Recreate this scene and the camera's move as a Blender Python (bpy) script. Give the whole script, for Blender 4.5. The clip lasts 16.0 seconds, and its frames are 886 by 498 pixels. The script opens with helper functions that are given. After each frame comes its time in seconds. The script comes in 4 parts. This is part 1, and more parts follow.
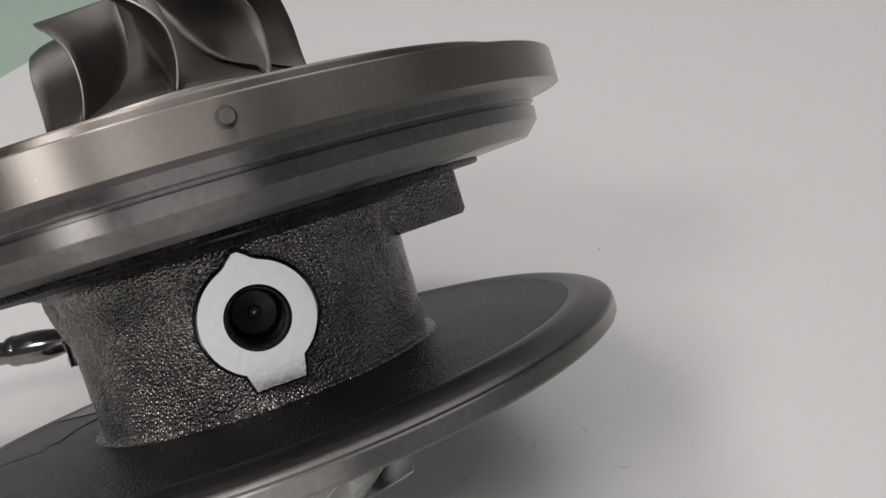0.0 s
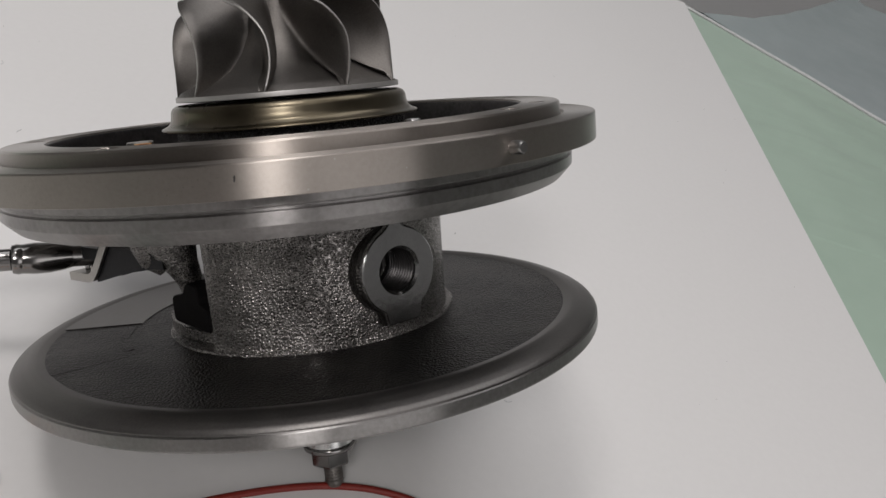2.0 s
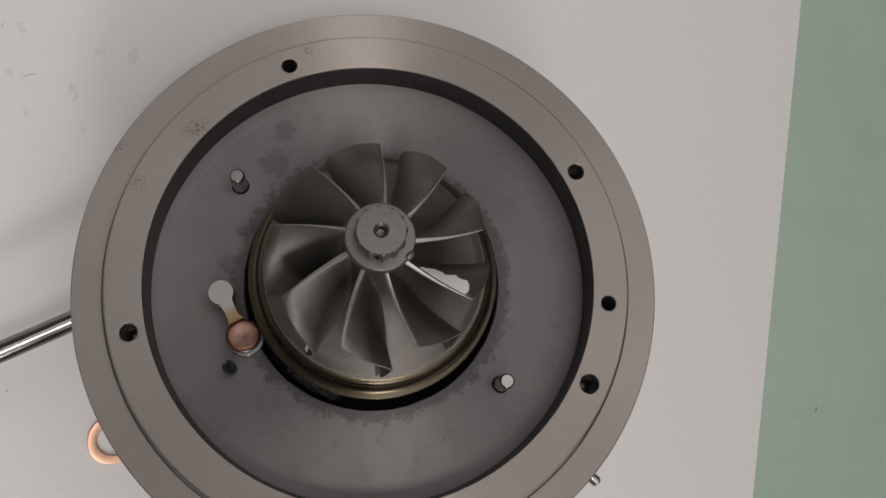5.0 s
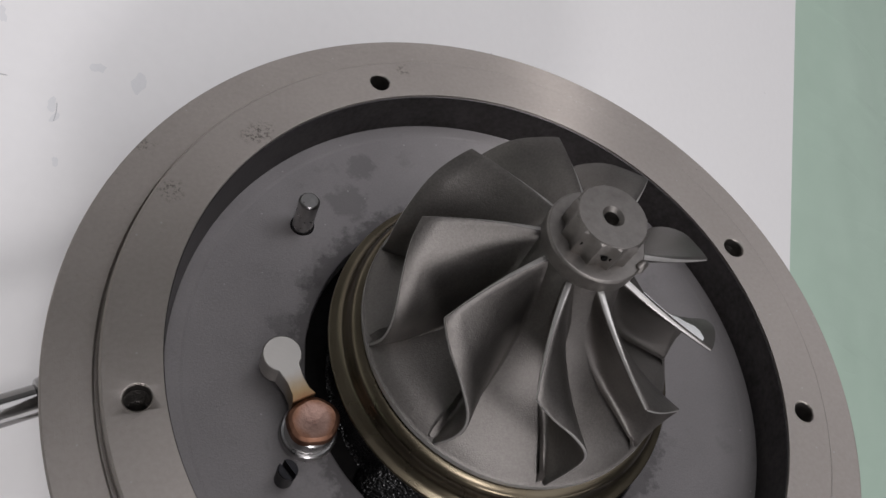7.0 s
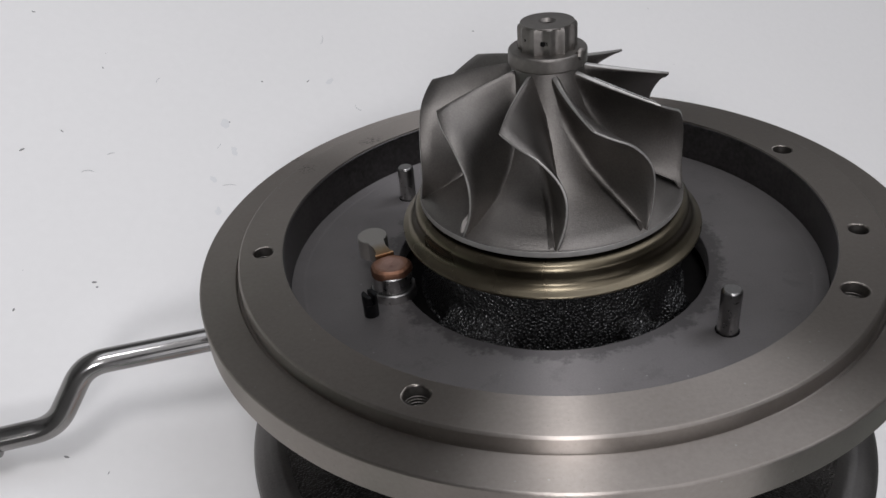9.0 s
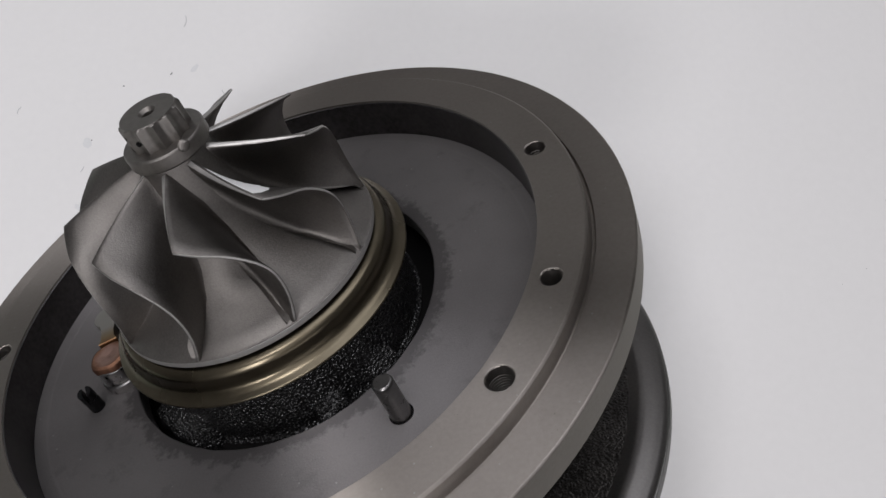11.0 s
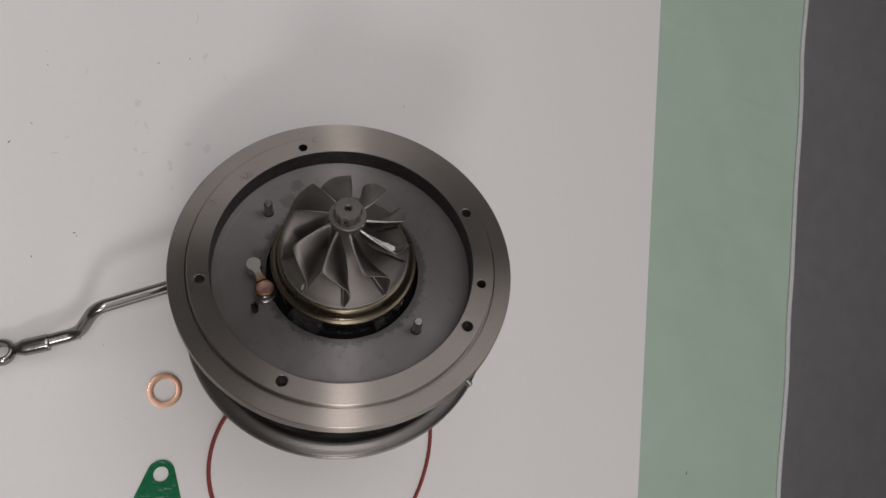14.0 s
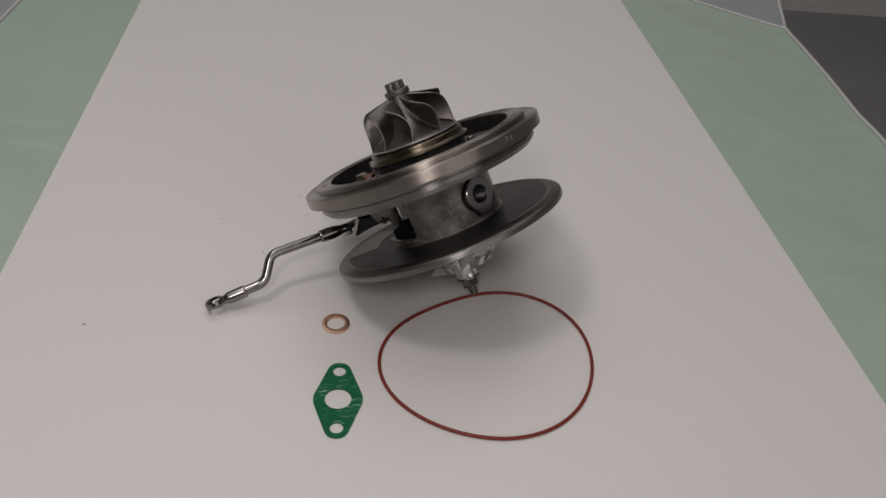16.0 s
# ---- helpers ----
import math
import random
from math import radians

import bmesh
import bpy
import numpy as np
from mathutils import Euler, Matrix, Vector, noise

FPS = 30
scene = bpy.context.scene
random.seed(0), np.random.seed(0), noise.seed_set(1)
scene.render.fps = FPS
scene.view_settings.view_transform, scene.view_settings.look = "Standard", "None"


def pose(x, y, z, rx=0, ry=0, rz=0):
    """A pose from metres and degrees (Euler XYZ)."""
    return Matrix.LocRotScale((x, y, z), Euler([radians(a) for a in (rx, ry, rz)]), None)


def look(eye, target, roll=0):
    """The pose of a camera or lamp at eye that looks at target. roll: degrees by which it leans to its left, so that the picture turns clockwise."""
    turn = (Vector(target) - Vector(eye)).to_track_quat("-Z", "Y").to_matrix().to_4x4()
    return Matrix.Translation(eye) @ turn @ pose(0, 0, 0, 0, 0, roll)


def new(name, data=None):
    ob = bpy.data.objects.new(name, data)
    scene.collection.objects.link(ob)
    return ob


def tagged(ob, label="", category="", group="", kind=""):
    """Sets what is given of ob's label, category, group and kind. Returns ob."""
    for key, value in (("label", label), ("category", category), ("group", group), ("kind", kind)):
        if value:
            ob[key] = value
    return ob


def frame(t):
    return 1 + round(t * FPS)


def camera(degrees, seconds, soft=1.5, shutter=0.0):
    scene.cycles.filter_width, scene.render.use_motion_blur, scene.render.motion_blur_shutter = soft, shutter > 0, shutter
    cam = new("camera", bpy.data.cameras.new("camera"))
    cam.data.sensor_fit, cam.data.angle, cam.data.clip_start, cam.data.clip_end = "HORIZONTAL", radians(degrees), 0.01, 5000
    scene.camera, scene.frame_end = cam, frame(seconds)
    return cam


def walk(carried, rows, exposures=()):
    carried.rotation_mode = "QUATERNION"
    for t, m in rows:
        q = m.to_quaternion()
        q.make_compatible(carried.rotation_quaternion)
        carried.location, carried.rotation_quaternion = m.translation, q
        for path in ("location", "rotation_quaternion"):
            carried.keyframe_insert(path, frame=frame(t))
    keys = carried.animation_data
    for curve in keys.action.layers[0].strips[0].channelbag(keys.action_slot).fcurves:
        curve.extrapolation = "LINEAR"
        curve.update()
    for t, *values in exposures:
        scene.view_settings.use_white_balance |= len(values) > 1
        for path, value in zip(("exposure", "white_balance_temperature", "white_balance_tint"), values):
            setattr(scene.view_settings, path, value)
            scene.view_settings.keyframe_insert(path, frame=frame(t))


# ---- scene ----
# ---- camera and walk ----
cam = camera(55.25, 16.0, shutter=0.0)
PATH = [
    (0.0, pose(0.06032, -0.07042, 0.14114, 54.332, 3.864, 23.461)),
    (0.2, pose(0.07165, -0.06510, 0.14414, 53.641, 6.870, 25.548)),
    (0.5, pose(0.07568, -0.06433, 0.14365, 53.284, 9.707, 26.212)),
    (0.8, pose(0.07207, -0.06788, 0.14423, 53.193, 8.855, 26.072)),
    (1.0, pose(0.05619, -0.07771, 0.14836, 52.378, 3.507, 22.883)),
    (1.2, pose(0.03177, -0.08994, 0.14492, 52.847, -7.870, 17.900)),
    (1.5, pose(0.01068, -0.10011, 0.14214, 53.745, -15.345, 11.159)),
    (1.7, pose(0.00306, -0.10803, 0.15020, 54.559, -17.015, 9.773)),
    (2.0, pose(-0.01073, -0.12787, 0.16184, 53.565, -18.45, 7.643)),
    (2.2, pose(-0.02500, -0.13186, 0.17593, 48.511, -19.831, 5.149)),
    (2.5, pose(-0.049, -0.11938, 0.21647, 41.68, -21.663, 3.188)),
    (2.7, pose(-0.06026, -0.11421, 0.23246, 34.959, -20.866, 3.899)),
    (3.0, pose(-0.07407, -0.09389, 0.25894, 25.44, -18.979, 5.315)),
    (3.2, pose(-0.07773, -0.06598, 0.26899, 18.174, -17.609, 5.503)),
    (3.5, pose(-0.0937, -0.00626, 0.26259, 5.15, -17.554, 5.342)),
    (3.7, pose(-0.09588, 0.01388, 0.26900, -0.492, -19.086, 5.101)),
    (4.0, pose(-0.09215, 0.03935, 0.26968, -7.879, -21.023, 4.501)),
    (4.2, pose(-0.09757, 0.05785, 0.26647, -11.268, -22.598, 4.54)),
    (6.5, pose(-0.12541, 0.03587, 0.16467, 0.393, -41.455, 12.1)),
    (7.0, pose(-0.12412, 0.01461, 0.16153, 5.507, -40.958, 11.668)),
    (7.5, pose(-0.12839, -0.01261, 0.16664, 14.209, -39.166, 10.097)),
    (8.0, pose(-0.1276, -0.02752, 0.16901, 23.704, -35.451, 8.657)),
    (8.2, pose(-0.12208, -0.03323, 0.16986, 25.045, -32.501, 8.171)),
    (8.5, pose(-0.10476, -0.05264, 0.17382, 29.085, -27.402, 8.337)),
    (9.0, pose(-0.07699, -0.06564, 0.1854, 32.666, -17.834, 9.501)),
    (9.5, pose(-0.046, -0.06247, 0.19177, 34.265, -12.174, 9.447)),
    (10.0, pose(-0.01305, -0.0575, 0.19393, 34.058, -5.897, 9.403)),
    (10.2, pose(-0.00464, -0.05474, 0.19568, 32.858, -3.842, 9.173)),
    (12.3, pose(-0.03068, 0.05165, 0.26159, 0.723, -12.154, 6.314)),
    (12.5, pose(-0.04818, 0.04858, 0.27418, -0.583, -19.216, 6.472)),
    (13.0, pose(-0.11772, 0.02516, 0.31087, 1.727, -26.835, 8.214)),
    (13.5, pose(-0.15798, 0.01485, 0.33923, 1.61, -31.337, 9.136)),
    (14.0, pose(-0.16283, -0.0093, 0.3549, 4.003, -31.706, 9.589)),
    (14.5, pose(-0.17046, -0.0509, 0.37655, 10.75, -30.252, 9.956)),
    (14.7, pose(-0.16616, -0.07688, 0.38006, 15.777, -28.434, 10.072)),
    (15.0, pose(-0.14158, -0.12417, 0.37341, 23.77, -21.392, 8.767)),
    (15.2, pose(-0.11684, -0.15914, 0.35707, 29.480, -15.742, 7.194)),
    (15.5, pose(-0.08087, -0.2304, 0.3254, 40.194, -10.083, 2.45)),
    (15.7, pose(-0.06154, -0.27348, 0.31058, 45.431, -6.592, 0.750)),
    (16.0, pose(-0.04142, -0.34522, 0.29516, 52.492, -4.264, -0.28)),
]
walk(cam, PATH, [
    (0.0, -0.38, 6500, 13), (0.5, -0.69, 6500, 13), (1.0, -0.60, 6500, 14), (1.5, -0.43, 6500, 13), (2.0, -0.30, 6500, 13),
    (2.5, -0.24, 6500, 14), (3.0, -0.40, 6700, 15), (3.5, -0.48, 6700, 14), (4.0, -0.60, 6750, 14),
    (6.5, -0.28, 6480, 15), (7.0, -0.13, 6300, 15), (7.5, -0.16, 6200, 12), (8.0, -0.36, 6200, 11), (8.5, -0.30, 6200, 12),
    (9.0, -0.19, 6200, 13), (9.5, -0.19, 6200, 13), (10.0, -0.11, 6200, 14),
    (12.5, -0.45, 6500, 14), (13.0, -0.52, 6550, 13), (13.5, -0.60, 6500, 14), (14.0, -0.66, 6600, 15), (14.5, -0.67, 6600, 15),
    (15.0, -0.78, 6550, 16), (15.5, -0.79, 6700, 16), (16.0, -0.86, 6800, 16)])

# ---- light: unseen soft ceiling panels, and added lamps standing for a torch at the camera ----
world = bpy.data.worlds.new("room_air")
world.use_nodes = True
world.node_tree.nodes["Background"].inputs[0].default_value = (0.75, 0.78, 0.82, 1)
world.node_tree.nodes["Background"].inputs[1].default_value = 0.03
scene.world = world


def panel(name, eye, target, sx, sy, watts, colour):
    lamp = bpy.data.lights.new(name, "AREA")
    lamp.shape, lamp.size, lamp.size_y, lamp.energy, lamp.color = "RECTANGLE", sx, sy, watts, colour
    ob = new(name, lamp)
    ob.matrix_world = look(eye, target)
    return ob


# Added front fill, no real window: brightens what the torch would reach.
panel("front_fill_light", (0.80, -1.10, 0.62), (0.0, 0.0, 0.05), 0.90, 0.90, 3.8, (1.0, 0.99, 0.985))
# Two added small lamps, fixed in place of a torch moving with the camera.
panel("torch_stand_in_light", (-0.17, -0.72, 0.74), (-0.03, 0.02, 0.07), 0.19, 0.19, 3.0, (1.0, 0.985, 0.965))
panel("torch_stand_in_light", (-0.40, -0.05, 1.06), (-0.03, 0.02, 0.08), 0.20, 0.20, 2.9, (1.0, 0.985, 0.96))
panel("ceiling_panel_light", (-0.2, -0.5, 1.66), (-0.2, -0.5, 0.0), 1.40, 1.40, 5.5, (1.0, 0.985, 0.97))
panel("ceiling_panel_light", (-0.30, 1.05, 1.66), (-0.30, 1.05, 0.0), 2.00, 1.40, 17, (0.98, 0.99, 1.0))


# ---- materials ----
def material(name):
    m = bpy.data.materials.new(name)
    m.use_nodes = True
    nt = m.node_tree
    return m, nt, nt.nodes["Principled BSDF"]


def node(nt, kind, **inputs):
    n = nt.nodes.new(kind)
    for k, v in inputs.items():
        n.inputs[k.replace("_", " ")].default_value = v
    return n


def mm_coords(nt, stretch=(1, 1, 1)):
    """Object coordinates in millimetres."""
    tc = nt.nodes.new("ShaderNodeTexCoord")
    mp = nt.nodes.new("ShaderNodeMapping")
    mp.inputs["Scale"].default_value = [1000 * a for a in stretch]
    nt.links.new(tc.outputs["Object"], mp.inputs["Vector"])
    return mp.outputs["Vector"]


def noise_tex(nt, vec, scale, detail=3, rough=0.55):
    n = node(nt, "ShaderNodeTexNoise", Scale=scale, Detail=detail, Roughness=rough)
    nt.links.new(vec, n.inputs["Vector"])
    return n.outputs["Fac"]


def ramp(nt, fac, stops):
    r = nt.nodes.new("ShaderNodeValToRGB")
    while len(r.color_ramp.elements) < len(stops):
        r.color_ramp.elements.new(0.5)
    for e, (p, c) in zip(r.color_ramp.elements, stops):
        e.position, e.color = p, (*c, 1) if len(c) == 3 else c
    nt.links.new(fac, r.inputs["Fac"])
    return r.outputs["Color"]


def mixed(nt, fac, a, b, mode="MIX"):
    m = nt.nodes.new("ShaderNodeMix")
    m.data_type, m.blend_type = "RGBA", mode
    for sock, v in (("Factor", fac), ("A", a), ("B", b)):
        s = [i for i in m.inputs if i.name == sock and (i.type == "VALUE" if sock == "Factor" else i.type == "RGBA")][0]
        if isinstance(v, (tuple, list)):
            s.default_value = (*v, 1)
        elif isinstance(v, (int, float)):
            s.default_value = v
        else:
            nt.links.new(v, s)
    return [o for o in m.outputs if o.type == "RGBA"][0]


def value_map(nt, fac, lo, hi, a=0.0, b=1.0):
    n = nt.nodes.new("ShaderNodeMapRange")
    n.inputs["From Min"].default_value, n.inputs["From Max"].default_value = lo, hi
    n.inputs["To Min"].default_value, n.inputs["To Max"].default_value = a, b
    nt.links.new(fac, n.inputs["Value"])
    return n.outputs["Result"]


def bump(nt, bsdf, height, strength, dist_mm, chain=None):
    b = node(nt, "ShaderNodeBump", Strength=strength, Distance=dist_mm * 0.001)
    nt.links.new(height, b.inputs["Height"])
    if chain is not None:
        nt.links.new(chain, b.inputs["Normal"])
    nt.links.new(b.outputs["Normal"], bsdf.inputs["Normal"])
    return b.outputs["Normal"]


def radius_of(nt, vec):
    """Distance from the z axis, in the units of vec."""
    sep = nt.nodes.new("ShaderNodeSeparateXYZ")
    nt.links.new(vec, sep.inputs[0])
    com = nt.nodes.new("ShaderNodeCombineXYZ")
    nt.links.new(sep.outputs["X"], com.inputs["X"])
    nt.links.new(sep.outputs["Y"], com.inputs["Y"])
    ln = nt.nodes.new("ShaderNodeVectorMath")
    ln.operation = "LENGTH"
    nt.links.new(com.outputs[0], ln.inputs[0])
    return ln.outputs["Value"], sep


def dusted(nt, v, base):
    """Scattered pale grains of dust."""
    grain = node(nt, "ShaderNodeTexVoronoi", Scale=0.35, Randomness=1.0)
    nt.links.new(v, grain.inputs["Vector"])
    return mixed(nt, value_map(nt, grain.outputs["Distance"], 0.035, 0.065, 0.5, 0.0), base, (0.50, 0.49, 0.47))


def metal(name, dark, light, rough, grain=1.2, spread=0.12, aniso=0.0, relief=0.0, relief_scale=2.0, metallic=1.0, turned=0.0, blotch=0.06, pits=0.0, clusters=(), lint=False):
    m, nt, p = material(name)
    v = mm_coords(nt)
    fine, big = noise_tex(nt, v, grain, 4), noise_tex(nt, v, blotch, 3)
    both = mixed(nt, 0.5, fine, big)
    base = ramp(nt, both, [(0.3, dark), (0.7, light)])
    if pits:
        # small dark pores and handling stains
        patch = value_map(nt, noise_tex(nt, v, 0.11, 3), 0.46, 0.66, 0.25, 1.6)
        pore = mixed(nt, 1.0, value_map(nt, noise_tex(nt, v, 2.6, 5, 0.8), 0.60, 0.70, 0.0, pits), patch, "MULTIPLY")
        base = mixed(nt, pore, base, tuple(0.35 * c for c in dark))
    for spot, size in clusters:
        # a patch of corrosion pits
        d = nt.nodes.new("ShaderNodeVectorMath")
        d.operation = "DISTANCE"
        nt.links.new(v, d.inputs[0])
        d.inputs[1].default_value = spot
        pit = mixed(nt, 1.0, value_map(nt, noise_tex(nt, v, 1.5, 4, 0.75), 0.50, 0.60, 0.0, 0.75), value_map(nt, d.outputs["Value"], size * 0.4, size, 1.0, 0.0), "MULTIPLY")
        base = mixed(nt, pit, base, tuple(0.3 * c for c in dark))
    if lint:
        base = dusted(nt, v, base)
    nt.links.new(base, p.inputs["Base Color"])
    p.inputs["Metallic"].default_value = metallic
    nt.links.new(value_map(nt, both, 0.3, 0.7, rough - spread / 2, rough + spread / 2), p.inputs["Roughness"])
    if aniso:
        p.inputs["Anisotropic"].default_value = aniso
        p.inputs["Anisotropic Rotation"].default_value = 0.25
        t = nt.nodes.new("ShaderNodeTangent")
        t.direction_type, t.axis = "RADIAL", "Z"
        nt.links.new(t.outputs[0], p.inputs["Tangent"])
    chain = None
    if turned:
        rad, sep = radius_of(nt, v)
        w = nt.nodes.new("ShaderNodeMath")
        w.operation = "ADD"
        nt.links.new(rad, w.inputs[0])
        nt.links.new(sep.outputs["Z"], w.inputs[1])
        n1 = nt.nodes.new("ShaderNodeTexNoise")
        n1.noise_dimensions = "1D"
        n1.inputs["Scale"].default_value, n1.inputs["Detail"].default_value = 5.0, 3
        nt.links.new(w.outputs[0], n1.inputs["W"])
        chain = bump(nt, p, n1.outputs["Fac"], turned, 0.05)
    if relief:
        bump(nt, p, noise_tex(nt, v, relief_scale, 3), relief, 0.1, chain)
    return m


def cast_iron(name, dark, light, rough, scale=1.1, depth=0.22, metallic=0.9):
    """Sand-cast surface: fine lumps of about a millimetre."""
    m, nt, p = material(name)
    v = mm_coords(nt)
    lumps = node(nt, "ShaderNodeTexVoronoi", Scale=scale, Randomness=1.0)
    warp = nt.nodes.new("ShaderNodeTexNoise")
    warp.inputs["Scale"].default_value, warp.inputs["Detail"].default_value = 1.6, 3
    nt.links.new(v, warp.inputs["Vector"])
    ad = nt.nodes.new("ShaderNodeVectorMath")
    ad.operation = "ADD"
    nt.links.new(v, ad.inputs[0])
    sc = nt.nodes.new("ShaderNodeVectorMath")
    sc.operation = "SCALE"
    sc.inputs["Scale"].default_value = 0.14
    nt.links.new(warp.outputs["Color"], sc.inputs[0])
    nt.links.new(sc.outputs[0], ad.inputs[1])
    nt.links.new(ad.outputs[0], lumps.inputs["Vector"])
    fine, big = noise_tex(nt, v, 4.0, 3), noise_tex(nt, v, 0.09, 3)
    nt.links.new(ramp(nt, mixed(nt, 0.72, fine, big), [(0.34, dark), (0.66, light)]), p.inputs["Base Color"])
    p.inputs["Metallic"].default_value = metallic
    nt.links.new(value_map(nt, fine, 0.3, 0.7, rough - 0.1, rough + 0.12), p.inputs["Roughness"])
    c = bump(nt, p, value_map(nt, lumps.outputs["Distance"], 0.0, 0.75, 1.0, 0.0), 1.0, depth)
    bump(nt, p, fine, 0.5, depth * 0.2, c)
    return m


TURNED = metal("turned_steel", (0.30, 0.269, 0.243), (0.37, 0.334, 0.303), 0.37, grain=1.4, spread=0.08, aniso=1.0, turned=0.05, relief=0.10, relief_scale=3.5, pits=0.45, lint=True,
               clusters=(((-35.2, 36.0, 0), 2.8), ((-48.2, 23.6, 0), 2.4), ((-10.6, 53.0, 0), 1.6), ((-52.3, 33.1, -2.4), 2.0), ((-37.0, 35.1, 0), 2.0)))
SMOOTH = metal("machined_rim_steel", (0.23, 0.22, 0.213), (0.36, 0.347, 0.335), 0.38, aniso=1.0, turned=0.06, relief=0.06, pits=0.2)
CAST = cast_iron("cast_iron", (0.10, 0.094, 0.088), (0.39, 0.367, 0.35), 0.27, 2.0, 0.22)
# Darker copy of the cast iron, for parts in shade under the ring.
CAST_SHADED = cast_iron("shaded_cast_iron", (0.016, 0.0148, 0.0138), (0.062, 0.057, 0.053), 0.36, 2.1, 0.17)
# Sooted black, taken darker still for the shade in the gap below the wheel.
SOOT = cast_iron("sooted_shaded_casting", (0.004, 0.0038, 0.0038), (0.016, 0.015, 0.015), 0.26, 2.0, 0.36, 0.0)
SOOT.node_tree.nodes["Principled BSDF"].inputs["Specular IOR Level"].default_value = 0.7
INCONEL = metal("inconel", (0.125, 0.116, 0.108), (0.215, 0.200, 0.186), 0.46, grain=3.0, spread=0.12, relief=0.5, relief_scale=5.0, blotch=0.12)
NUT = metal("nut_steel", (0.15, 0.139, 0.128), (0.24, 0.224, 0.208), 0.48, relief=0.3)
GROUND = metal("ground_blade_edge", (0.38, 0.366, 0.348), (0.50, 0.486, 0.468), 0.40, relief=0.1, metallic=0.7)
INNER = metal("dark_inner_steel", (0.065, 0.061, 0.061), (0.135, 0.128, 0.127), 0.38, relief=0.2, blotch=0.15)
PIN = metal("ground_pin_steel", (0.24, 0.233, 0.228), (0.34, 0.332, 0.324), 0.30, grain=1.1, relief=0.1)
BRONZE = metal("heat_tinted_shield", (0.085, 0.070, 0.048), (0.175, 0.150, 0.106), 0.28, grain=0.10, relief=0.02, relief_scale=3.0, spread=0.06, blotch=0.07)
CHROME = metal("polished_rod_steel", (0.21, 0.203, 0.196), (0.31, 0.30, 0.29), 0.15, grain=0.12, relief=0.04)
LEVER = metal("ground_lever_steel", (0.40, 0.38, 0.355), (0.5, 0.48, 0.45), 0.42, relief=0.1)
DARK_STEEL = metal("black_oxide_steel", (0.012, 0.012, 0.013), (0.03, 0.029, 0.031), 0.45, relief=0.2)
COPPER = metal("copper", (0.74, 0.43, 0.30), (0.88, 0.57, 0.42), 0.40, relief=0.2, spread=0.2)
ALUMINIUM = metal("milled_aluminium", (0.62, 0.62, 0.61), (0.78, 0.78, 0.77), 0.24, relief=0.05)
MILLED = metal("milled_flange_pad", (0.095, 0.089, 0.086), (0.15, 0.141, 0.136), 0.34, relief=0.15)
STAINED = metal("oil_stained_turned_steel", (0.20, 0.19, 0.186), (0.36, 0.345, 0.335), 0.38, grain=0.9, blotch=0.10, aniso=1.0, turned=0.08, pits=0.10)
SATIN = metal("satin_cast_rim", (0.13, 0.123, 0.118), (0.19, 0.18, 0.172), 0.38, grain=2.2, relief=0.25, relief_scale=3.0, pits=0.15)
PORT = metal("milled_port_face", (0.40, 0.396, 0.392), (0.55, 0.546, 0.542), 0.22, grain=0.8, relief=0.25, relief_scale=0.9, pits=0.35)


